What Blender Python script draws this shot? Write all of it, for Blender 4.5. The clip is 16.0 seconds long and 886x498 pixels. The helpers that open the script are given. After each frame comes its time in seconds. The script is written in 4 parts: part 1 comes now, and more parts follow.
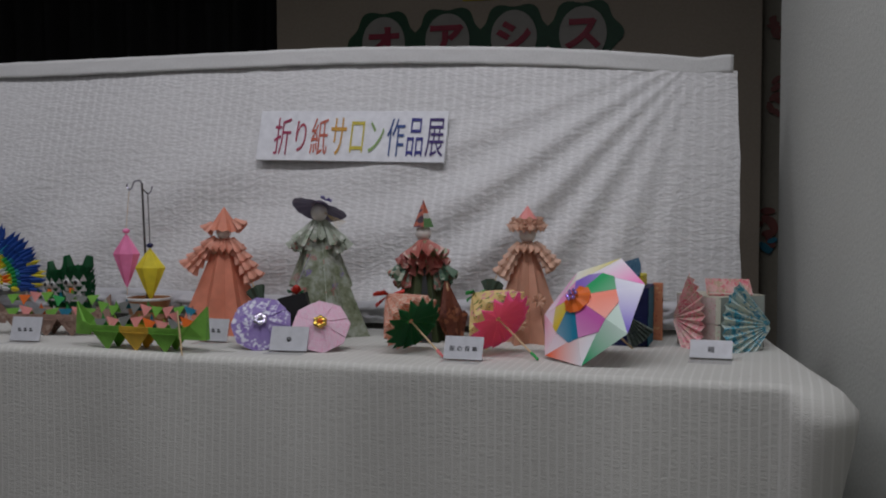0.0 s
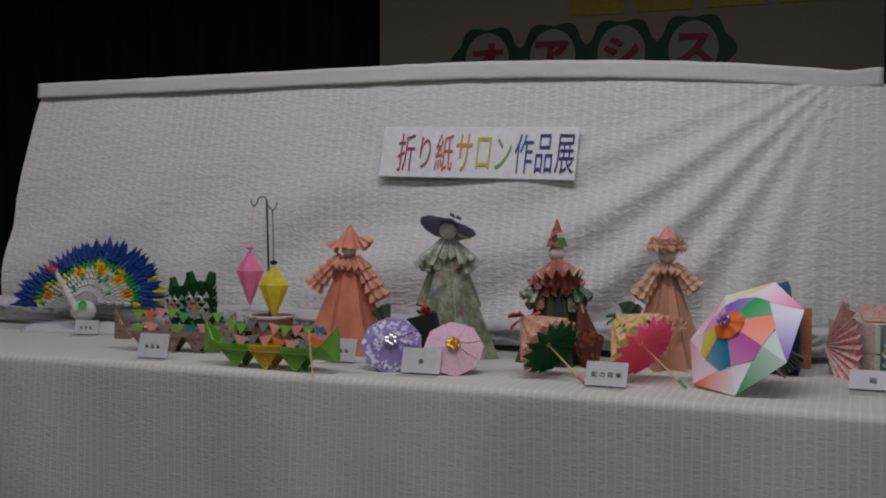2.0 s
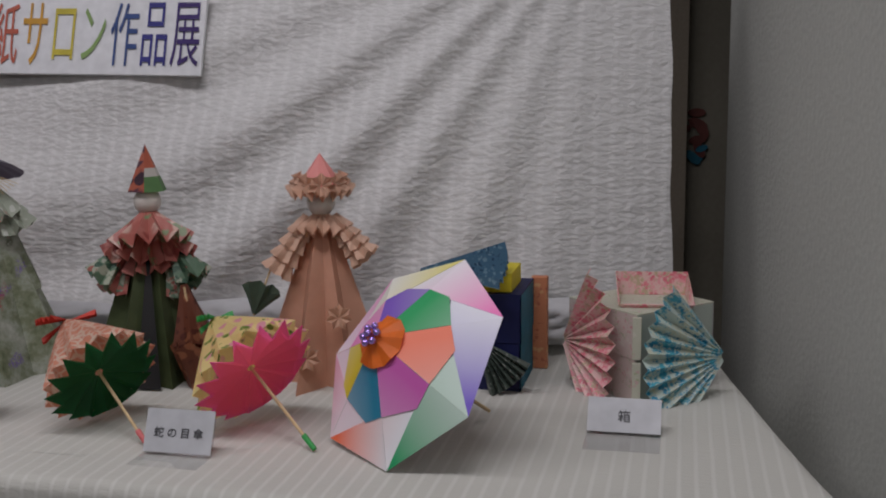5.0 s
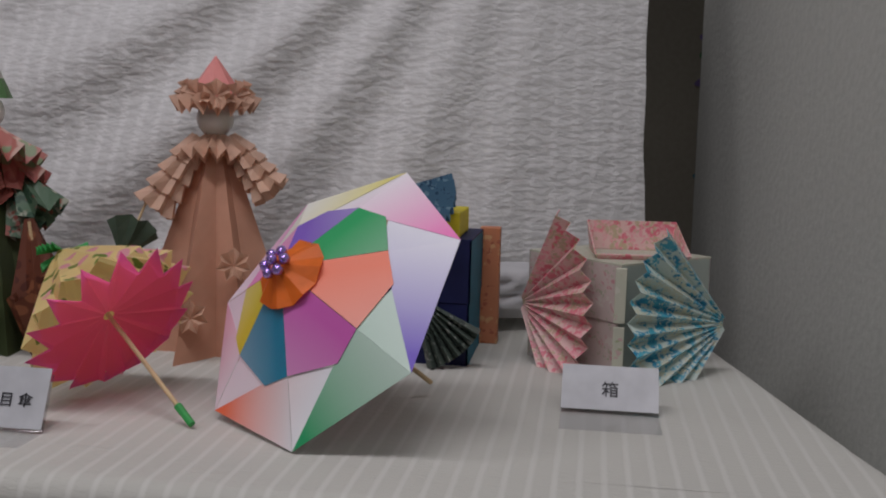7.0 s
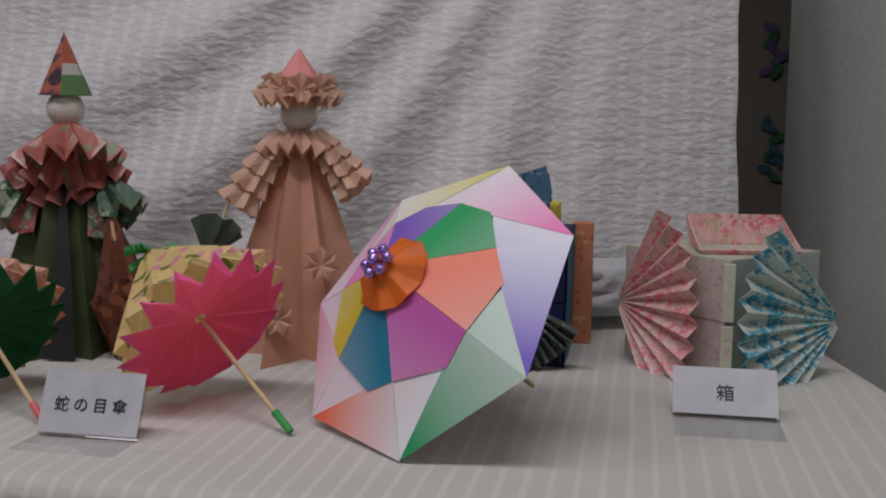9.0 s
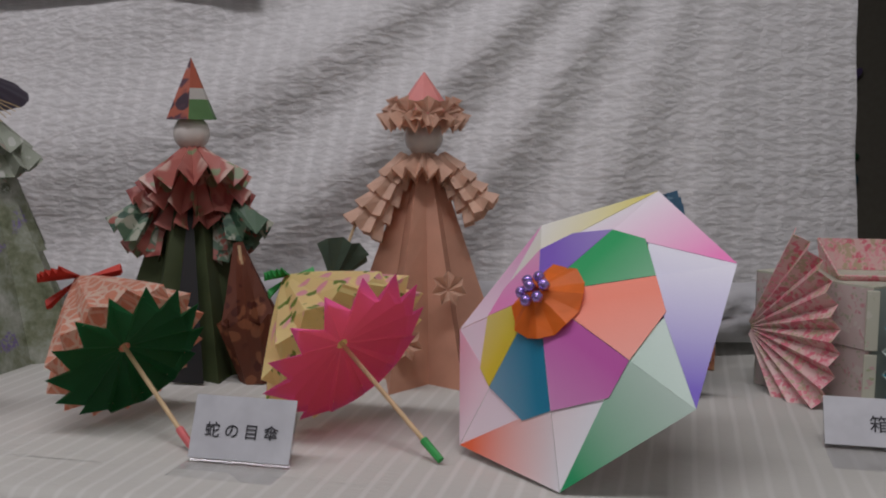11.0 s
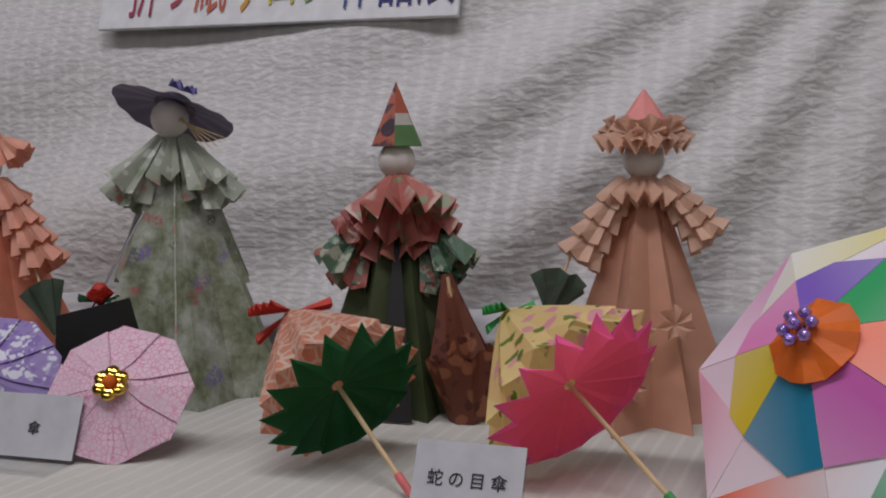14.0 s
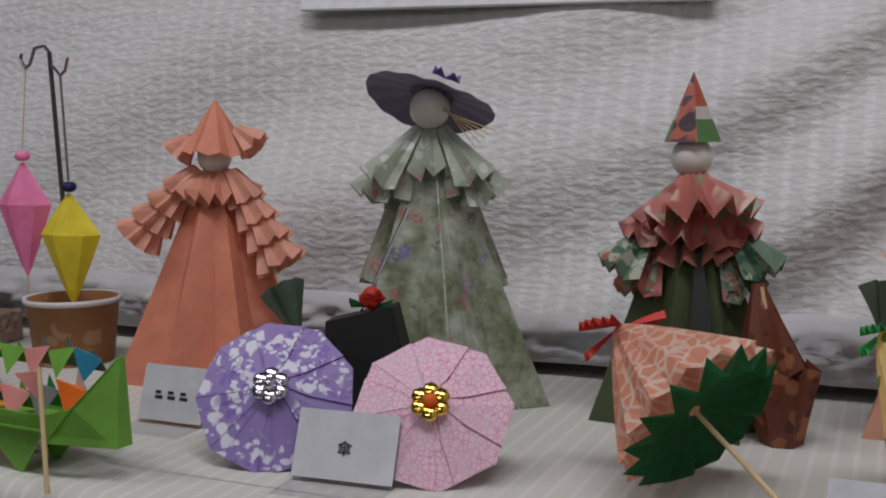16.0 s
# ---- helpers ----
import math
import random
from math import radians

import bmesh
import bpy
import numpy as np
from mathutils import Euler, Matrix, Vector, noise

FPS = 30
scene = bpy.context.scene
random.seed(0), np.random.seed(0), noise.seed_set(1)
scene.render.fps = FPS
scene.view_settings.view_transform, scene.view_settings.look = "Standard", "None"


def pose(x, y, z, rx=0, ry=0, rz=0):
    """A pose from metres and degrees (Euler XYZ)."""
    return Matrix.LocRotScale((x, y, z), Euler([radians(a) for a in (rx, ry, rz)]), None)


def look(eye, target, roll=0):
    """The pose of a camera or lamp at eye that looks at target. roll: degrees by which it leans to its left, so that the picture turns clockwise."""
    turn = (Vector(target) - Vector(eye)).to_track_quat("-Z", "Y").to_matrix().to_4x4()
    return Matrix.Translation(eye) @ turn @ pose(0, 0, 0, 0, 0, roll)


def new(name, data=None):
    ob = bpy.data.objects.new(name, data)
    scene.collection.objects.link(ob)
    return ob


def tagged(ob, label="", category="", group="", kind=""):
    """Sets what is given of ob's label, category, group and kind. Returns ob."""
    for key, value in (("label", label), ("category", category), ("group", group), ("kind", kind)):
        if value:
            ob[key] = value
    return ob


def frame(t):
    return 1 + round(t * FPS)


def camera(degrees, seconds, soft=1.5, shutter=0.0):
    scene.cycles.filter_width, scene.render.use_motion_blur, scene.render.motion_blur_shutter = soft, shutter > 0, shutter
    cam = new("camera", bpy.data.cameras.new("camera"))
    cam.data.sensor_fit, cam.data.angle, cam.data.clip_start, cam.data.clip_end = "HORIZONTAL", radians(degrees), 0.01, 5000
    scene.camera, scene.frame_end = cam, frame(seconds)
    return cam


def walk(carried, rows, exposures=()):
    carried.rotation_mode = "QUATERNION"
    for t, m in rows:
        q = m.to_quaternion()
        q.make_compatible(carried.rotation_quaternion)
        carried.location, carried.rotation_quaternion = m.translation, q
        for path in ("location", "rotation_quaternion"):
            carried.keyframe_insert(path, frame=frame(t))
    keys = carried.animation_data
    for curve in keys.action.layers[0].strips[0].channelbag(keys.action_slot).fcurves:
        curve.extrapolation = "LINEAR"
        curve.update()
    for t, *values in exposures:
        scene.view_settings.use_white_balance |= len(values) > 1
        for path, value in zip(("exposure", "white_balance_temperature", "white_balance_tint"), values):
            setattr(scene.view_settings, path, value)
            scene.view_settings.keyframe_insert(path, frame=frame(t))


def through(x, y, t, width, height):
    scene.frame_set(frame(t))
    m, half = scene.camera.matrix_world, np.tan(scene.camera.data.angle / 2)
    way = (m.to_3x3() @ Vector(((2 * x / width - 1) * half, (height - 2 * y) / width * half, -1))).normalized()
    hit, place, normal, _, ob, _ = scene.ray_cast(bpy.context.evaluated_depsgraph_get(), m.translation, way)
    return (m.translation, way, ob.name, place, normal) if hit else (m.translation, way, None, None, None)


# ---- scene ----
cam = camera(46.0, 16.0, soft=2.0)
PATH = [
    (0, (0.235, 0.205, 0.971), (-0.36, 2.111, 0.868), -0.1),
    (0.5, (0.19, 0.18, 0.987), (-0.499, 2.055, 0.878), 0.0),
    (1, (0.159, 0.176, 0.989), (-0.603, 2.023, 0.893), 0.4),
    (1.5, (0.154, 0.203, 0.973), (-0.629, 2.041, 0.891), -0.0),
    (2, (0.122, 0.235, 0.971), (-0.617, 2.092, 0.902), 0.3),
    (2.5, (0.105, 0.274, 0.96), (-0.564, 2.157, 0.876), 0.7),
    (3, (0.101, 0.319, 0.965), (-0.434, 2.245, 0.893), 1.7),
    (3.5, (0.121, 0.43, 1.008), (-0.332, 2.374, 0.883), 1.4),
    (4, (0.151, 0.57, 1.02), (-0.248, 2.514, 0.772), 0.7),
    (4.5, (0.192, 0.759, 1.024), (-0.225, 2.693, 0.732), 0.3),
    (5, (0.197, 1.018, 1.031), (-0.251, 2.94, 0.707), -0.8),
    (7.3, (0.124, 1.246, 0.897), (-0.143, 3.213, 0.653), 1.6),
    (7.5, (0.13, 1.253, 0.898), (-0.156, 3.215, 0.637), 1.1),
    (8, (0.119, 1.261, 0.896), (-0.193, 3.219, 0.637), 0.7),
    (8.5, (0.101, 1.265, 0.897), (-0.242, 3.219, 0.64), 0.7),
    (9, (0.085, 1.266, 0.899), (-0.278, 3.216, 0.642), 0.6),
    (9.5, (0.065, 1.264, 0.901), (-0.333, 3.208, 0.646), 0.4),
    (10, (0.048, 1.259, 0.902), (-0.377, 3.198, 0.658), 0.4),
    (12.5, (-0.022, 1.282, 0.903), (-0.606, 3.185, 0.707), 0.4),
    (13, (-0.032, 1.296, 0.896), (-0.705, 3.17, 0.708), 0.3),
    (13.5, (-0.027, 1.294, 0.897), (-0.708, 3.167, 0.719), -0.6),
    (14, (-0.035, 1.302, 0.899), (-0.784, 3.148, 0.73), -0.8),
    (14.5, (-0.041, 1.316, 0.895), (-0.851, 3.134, 0.705), -0.9),
    (15, (-0.08, 1.316, 0.912), (-0.916, 3.121, 0.7), -0.4),
    (15.5, (-0.168, 1.306, 0.913), (-0.99, 3.12, 0.726), -0.1),
    (16, (-0.246, 1.285, 0.914), (-1.04, 3.109, 0.704), -0.2),
]
walk(cam, [(t, look(eye, target, roll)) for t, eye, target, roll in PATH], [(0.0, 0.11, 6250, 8), (2.5, 0.09, 6500, 10), (5.0, 0.14, 6500, 10), (10.0, 0.16, 6500, 11), (14.0, 0.26, 6500, 11), (15.0, 0.38, 6500, 10), (16.0, 0.36, 6450, 8)])

# world and lights
world = bpy.data.worlds.new("room_air")
scene.world = world
world.use_nodes = True
world.node_tree.nodes["Background"].inputs[0].default_value = (0.9, 0.95, 1.0, 1)
world.node_tree.nodes["Background"].inputs[1].default_value = 0.05


def area_lamp(name, eye, target, sx, sy, watts, colour):
    data = bpy.data.lights.new(name, "AREA")
    data.shape, data.size, data.size_y, data.energy, data.color = "RECTANGLE", sx, sy, watts, colour
    ob = new(name, data)
    ob.matrix_world = look(eye, target)
    return ob


# the y=-3.8 pair is added frontal fill for the parasol lining
LAMPS = [(-1.6, 1.25, 9.0), (-0.1, 1.25, 14.5), (-1.6, -1.3, 8.5), (-0.1, -1.3, 8.5), (-1.6, -3.8, 12.0), (-0.1, -3.8, 11.0)]
for lamp_x, lamp_y, watts in LAMPS:
    area_lamp("ceiling_lamp", (lamp_x, lamp_y, 2.52), (lamp_x, lamp_y + 0.01, 0.0), 1.2, 0.3, watts, (0.975, 0.935, 1.0))


# ---- materials ----
def material(name, rough=0.6, metal=0.0):
    m = bpy.data.materials.new(name)
    m.use_nodes = True
    b = m.node_tree.nodes["Principled BSDF"]
    b.inputs["Roughness"].default_value, b.inputs["Metallic"].default_value = rough, metal
    return m, m.node_tree, b


def node(tree, kind, **values):
    n = tree.nodes.new(kind)
    for key, value in values.items():
        n.inputs[key].default_value = value
    return n


def ramp(tree, fac, stops, sharp=False):
    r = tree.nodes.new("ShaderNodeValToRGB")
    e = r.color_ramp.elements
    while len(e) < len(stops):
        e.new(0.5)
    for s, (p, c) in zip(e, stops):
        s.position, s.color = p, (*c, 1)
    if sharp:
        r.color_ramp.interpolation = "CONSTANT"
    tree.links.new(fac, r.inputs[0])
    return r.outputs[0]


def mix(tree, fac, a, b, mode="MIX"):
    n = tree.nodes.new("ShaderNodeMix")
    n.data_type, n.blend_type = "RGBA", mode
    for socket, value in ((n.inputs[0], fac), (n.inputs[6], a), (n.inputs[7], b)):
        if isinstance(value, (tuple, float, int)):
            socket.default_value = value if isinstance(value, (float, int)) else (*value, 1)
        else:
            tree.links.new(value, socket)
    return n.outputs[2]


def bump(tree, b, height, strength, distance):
    n = tree.nodes.new("ShaderNodeBump")
    n.inputs["Strength"].default_value, n.inputs["Distance"].default_value = strength, distance
    tree.links.new(height, n.inputs["Height"])
    tree.links.new(n.outputs[0], b.inputs["Normal"])


def coords(tree, scale=(1, 1, 1), which="Object", turn=(0, 0, 0)):
    c = tree.nodes.new("ShaderNodeTexCoord")
    m = tree.nodes.new("ShaderNodeMapping")
    m.inputs["Scale"].default_value = scale
    m.inputs["Rotation"].default_value = turn
    tree.links.new(c.outputs[which], m.inputs[0])
    return m.outputs[0]


def tex(tree, kind, vec, **values):
    n = node(tree, kind, **values)
    tree.links.new(vec, n.inputs["Vector"])
    return n


def thin(m, t, b, colour, share=0.28):
    """Thin sheet: part of the light passes through it."""
    tr = t.nodes.new("ShaderNodeBsdfTranslucent")
    ms = t.nodes.new("ShaderNodeMixShader")
    ms.inputs[0].default_value = share
    out = t.nodes["Material Output"]
    if isinstance(colour, tuple):
        tr.inputs[0].default_value = (*colour, 1)
    else:
        t.links.new(colour, tr.inputs[0])
    t.links.new(b.outputs[0], ms.inputs[1])
    t.links.new(tr.outputs[0], ms.inputs[2])
    t.links.new(ms.outputs[0], out.inputs[0])


def paper(name, colour, rough=0.55, vary=0.12, through=0.28):
    """Plain coloured craft paper: fibre mottling and a faint tooth."""
    m, t, b = material(name, rough)
    v = coords(t)
    big = tex(t, "ShaderNodeTexNoise", v, Scale=45.0, Detail=3.0)
    dark = tuple(c * (1 - vary * 1.6) for c in colour)
    light = tuple(min(1, c * (1 + vary)) for c in colour)
    t.links.new(ramp(t, big.outputs[0], [(0.3, dark), (0.7, light)]), b.inputs["Base Color"])
    thin(m, t, b, colour, through)
    fine = tex(t, "ShaderNodeTexNoise", v, Scale=900.0, Detail=2.0)
    bump(t, b, fine.outputs[0], 0.25, 0.0004)
    return m


def washi(name, base, flecks, scale=120.0, rough=0.55, size=0.35, through=0.2):
    """Printed paper: the base with scattered blotches of the other colours."""
    m, t, b = material(name, rough)
    v = coords(t)
    warp = tex(t, "ShaderNodeTexNoise", v, Scale=scale * 0.9, Detail=2.0)
    pos = mix(t, 0.012, v, warp.outputs["Color"], "ADD")
    col = base
    for i, f in enumerate(flecks):
        s = scale * (1.0 + 0.43 * i)
        vo = tex(t, "ShaderNodeTexVoronoi", pos, Scale=s, Randomness=1.0)
        cut = ramp(t, vo.outputs["Distance"], [(size - 0.04, (1, 1, 1)), (size + 0.04, (0, 0, 0))])
        some = tex(t, "ShaderNodeTexNoise", v, Scale=scale * 0.35 + 11 * i, Detail=1.0)
        keep = ramp(t, some.outputs[0], [(0.46 + 0.03 * i, (0, 0, 0)), (0.5 + 0.03 * i, (1, 1, 1))])
        both = mix(t, 1.0, cut, keep, "MULTIPLY")
        col = mix(t, both, col, f)
    t.links.new(col, b.inputs["Base Color"])
    thin(m, t, b, col, through)
    fine = tex(t, "ShaderNodeTexNoise", v, Scale=800.0, Detail=2.0)
    bump(t, b, fine.outputs[0], 0.25, 0.0004)
    return m


def netted(name, ground, line, scale, width, rough=0.5, through=0.25):
    """Printed paper with a net of thin lines between irregular cells."""
    m, t, b = material(name, rough)
    v = coords(t)
    vo = t.nodes.new("ShaderNodeTexVoronoi")
    vo.feature = "DISTANCE_TO_EDGE"
    vo.inputs["Scale"].default_value = scale
    t.links.new(v, vo.inputs["Vector"])
    cut = ramp(t, vo.outputs["Distance"], [(width, (1, 1, 1)), (width * 1.8, (0, 0, 0))])
    cloud = tex(t, "ShaderNodeTexNoise", v, Scale=scale * 0.3, Detail=3.0)
    under = ramp(t, cloud.outputs[0], [(0.35, tuple(c * 0.9 for c in ground)), (0.65, ground)])
    worn = ramp(t, cloud.outputs[0], [(0.3, (0.35, 0.35, 0.35)), (0.6, (1, 1, 1))])
    col = mix(t, mix(t, 1.0, cut, worn, "MULTIPLY"), under, line)
    t.links.new(col, b.inputs["Base Color"])
    thin(m, t, b, col, through)
    fine = tex(t, "ShaderNodeTexNoise", v, Scale=800.0, Detail=2.0)
    bump(t, b, fine.outputs[0], 0.25, 0.0004)
    return m


def mottled(name, tones, flecks, scale=40.0, rough=0.4):
    """Watercolour-print paper: cloudy tones with a few small blossoms."""
    m, t, b = material(name, rough)
    v = coords(t)
    cloud = tex(t, "ShaderNodeTexNoise", v, Scale=scale, Detail=5.0, Roughness=0.65)
    n = len(tones) - 1
    col = ramp(t, cloud.outputs[0], [(0.30 + 0.42 * i / n, c) for i, c in enumerate(tones)])
    for i, f in enumerate(flecks):
        some = tex(t, "ShaderNodeTexNoise", coords(t, (1, 1, 1), turn=(i, 2 * i, 1)), Scale=scale * 0.7, Detail=1.0)
        keep = ramp(t, some.outputs[0], [(0.64, (0, 0, 0)), (0.68, (1, 1, 1))])
        vo = tex(t, "ShaderNodeTexNoise", v, Scale=scale * 9.0, Detail=2.0)
        cut = ramp(t, vo.outputs[0], [(0.44, (0, 0, 0)), (0.56, (0.8, 0.8, 0.8))])
        col = mix(t, mix(t, 1.0, keep, cut, "MULTIPLY"), col, f)
    t.links.new(col, b.inputs["Base Color"])
    thin(m, t, b, col, 0.2)
    return m


def fading(name, colour, pale=(0.82, 0.80, 0.82)):
    """Gradation paper: pale at one end, the full colour at the other."""
    m, t, b = material(name, 0.45)
    uv = t.nodes.new("ShaderNodeUVMap")
    sep = t.nodes.new("ShaderNodeSeparateXYZ")
    t.links.new(uv.outputs[0], sep.inputs[0])
    mid = tuple(0.5 * (a + c) for a, c in zip(pale, colour))
    t.links.new(ramp(t, sep.outputs[0], [(0.16, pale), (0.55, mid), (0.90, colour)]), b.inputs["Base Color"])
    fine = tex(t, "ShaderNodeTexNoise", coords(t), Scale=800.0, Detail=2.0)
    bump(t, b, fine.outputs[0], 0.2, 0.0003)
    return m


def seersucker(name, colour, stripe, pucker, along, period=0.0140, banded=False):
    """Puckered cotton: soft stripes and crinkles; along gives the stripe axis scale."""
    m, t, b = material(name, 0.85)
    v = coords(t)
    sep = t.nodes.new("ShaderNodeSeparateXYZ")
    t.links.new(v, sep.inputs[0])
    wob = tex(t, "ShaderNodeTexNoise", v, Scale=9.0, Detail=2.0)
    f = t.nodes.new("ShaderNodeMath")
    f.operation = "MULTIPLY_ADD"
    t.links.new(sep.outputs[0], f.inputs[0])
    f.inputs[1].default_value = 2 * math.pi / period
    t.links.new(wob.outputs[0], f.inputs[2])
    s = t.nodes.new("ShaderNodeMath")
    s.operation = "SINE"
    t.links.new(f.outputs[0], s.inputs[0])
    lines = ramp(t, s.outputs[0], [(0.0, (0, 0, 0)), (0.9, (1, 1, 1))] if banded else [(0.45, (0, 0, 0)), (0.95, (1, 1, 1))])
    big = tex(t, "ShaderNodeTexNoise", v, Scale=3.5, Detail=4.0)
    dirty = mix(t, ramp(t, big.outputs[0], [(0.35, (0, 0, 0)), (0.75, (0.5, 0.5, 0.5))]), colour, tuple(c * 0.82 for c in colour))
    col = mix(t, lines, dirty, stripe)
    t.links.new(col, b.inputs["Base Color"])
    cr = tex(t, "ShaderNodeTexNoise", coords(t, along), Scale=1.0, Detail=1.0 if banded else 4.0, Roughness=0.4 if banded else 0.6)
    weave = tex(t, "ShaderNodeTexNoise", v, Scale=700.0, Detail=1.0)
    h = mix(t, 0.12, cr.outputs[0], weave.outputs[0])
    if banded:
        # puckers stand in columns, with flat columns between them
        band = ramp(t, s.outputs[0], [(0.0, (0.60, 0.60, 0.60)), (0.75, (1, 1, 1))])
        lump = ramp(t, h, [(0.34, (0, 0, 0)), (0.66, (1, 1, 1))])
        h2 = mix(t, band, (0.5, 0.5, 0.5), lump)
    else:
        h2 = mix(t, lines, h, (0.62, 0.62, 0.62))
    bump(t, b, h2, pucker, 0.009)
    b.inputs["Sheen Weight"].default_value = 0.15
    return m


def plaster(name, colour, scale=60.0, strength=0.4):
    m, t, b = material(name, 0.85)
    v = coords(t)
    n = tex(t, "ShaderNodeTexNoise", v, Scale=scale, Detail=5.0)
    big = tex(t, "ShaderNodeTexNoise", v, Scale=2.2, Detail=3.0)
    c = ramp(t, big.outputs[0], [(0.3, tuple(a * 0.88 for a in colour)), (0.7, colour)])
    c2 = mix(t, 0.35, c, ramp(t, n.outputs[0], [(0.35, tuple(a * 0.75 for a in colour)), (0.65, colour)]))
    t.links.new(c2, b.inputs["Base Color"])
    bump(t, b, n.outputs[0], strength, 0.002)
    return m


def plain(name, colour, rough=0.5, metal=0.0):
    m, t, b = material(name, rough, metal)
    n = tex(t, "ShaderNodeTexNoise", coords(t), Scale=60.0, Detail=3.0)
    t.links.new(ramp(t, n.outputs[0], [(0.3, tuple(c * 0.85 for c in colour)), (0.7, colour)]), b.inputs["Base Color"])
    return m


def clear(name):
    """Thin clear acrylic: mostly see-through, with a faint gloss."""
    m, t, b = material(name, 0.08)
    tr = t.nodes.new("ShaderNodeBsdfTransparent")
    tr.inputs[0].default_value = (0.90, 0.90, 0.91, 1)
    gl = t.nodes.new("ShaderNodeBsdfGlossy")
    gl.inputs["Roughness"].default_value = 0.12
    ms = t.nodes.new("ShaderNodeMixShader")
    ms.inputs[0].default_value = 0.10
    t.links.new(tr.outputs[0], ms.inputs[1])
    t.links.new(gl.outputs[0], ms.inputs[2])
    t.links.new(ms.outputs[0], t.nodes["Material Output"].inputs[0])
    return m


CLOTH_BACK = seersucker("seersucker_white_cotton", (0.60, 0.596, 0.585), (0.625, 0.62, 0.61), 0.25, (90, 90, 185), 0.021, True)
CLOTH_TABLE = seersucker("seersucker_striped_cotton", (0.520, 0.517, 0.468), (0.562, 0.559, 0.515), 0.24, (60, 230, 230))
HEM = plaster("plain_cotton_hem", (0.62, 0.62, 0.60), 300.0, 0.2)
CRUMPLED = plaster("crumpled_grey_cloth", (0.50, 0.50, 0.51), 40.0, 1.0)
WALL_GREY = plaster("grey_wall_covering", (0.505, 0.515, 0.475), 140.0, 0.5)
PANEL = plaster("beige_panel", (0.36, 0.31, 0.24), 90.0, 0.2)
WALL_DARK = plaster("olive_wall", (0.30, 0.28, 0.22), 60.0, 0.3)
BLACK_CLOTH = plaster("black_curtain_cloth", (0.012, 0.012, 0.012), 50.0, 0.5)
FLOOR = plaster("grey_carpet", (0.16, 0.15, 0.14), 250.0, 0.6)
CEILING = plaster("white_ceiling_board", (0.6, 0.6, 0.58), 120.0, 0.3)
WHITE = plain("white_card", (0.74, 0.75, 0.77), 0.5)
CARD = plain("name_card_paper", (0.52, 0.53, 0.55), 0.5)
INK = plain("black_ink", (0.015, 0.015, 0.02), 0.6)
ACRYLIC = clear("clear_acrylic")
BEAD = plain("pearl_bead", (0.72, 0.68, 0.62), 0.25)
GOLD = plain("gold_sequin", (0.95, 0.62, 0.12), 0.12, 1.0)
LILAC_BEAD = plain("lilac_glass_bead", (0.50, 0.34, 0.85), 0.10, 0.75)
SILVER = plain("silver_sequin", (0.75, 0.72, 0.85), 0.12, 1.0)
WOOD = plain("bamboo_skewer", (0.62, 0.45, 0.25), 0.55)
GREEN = paper("green_paper", (0.015, 0.14, 0.045), through=0.6)
GREEN_LEAF = paper("bright_green_paper", (0.22, 0.50, 0.07))
GREEN_TIP = paper("bright_green_tip", (0.05, 0.42, 0.10))
PINK = paper("magenta_paper", (1.0, 0.17, 0.48), through=0.88, vary=0.04)
YELLOW = paper("yellow_paper", (0.86, 0.74, 0.05), through=0.3)
YELLOW_GOLD = paper("golden_paper", (0.75, 0.50, 0.06))
RED = paper("red_paper", (0.62, 0.05, 0.03))
ORANGE = paper("orange_paper", (0.90, 0.20, 0.02))
# black paper of vase and pupils; also paints the shaded recess in a doll's skirt
BLACK = plain("black_paper_and_shade", (0.006, 0.006, 0.006), 0.6)
BLUE = paper("blue_paper", (0.01, 0.06, 0.30))
TEAL = paper("teal_paper", (0.02, 0.22, 0.34))
NAVY = paper("navy_paper", (0.012, 0.018, 0.10))
WHITE_PAPER = paper("white_paper", (0.76, 0.76, 0.74), vary=0.05)
HOT_PINK = paper("neon_pink_paper", (1.0, 0.30, 0.55), through=0.3)


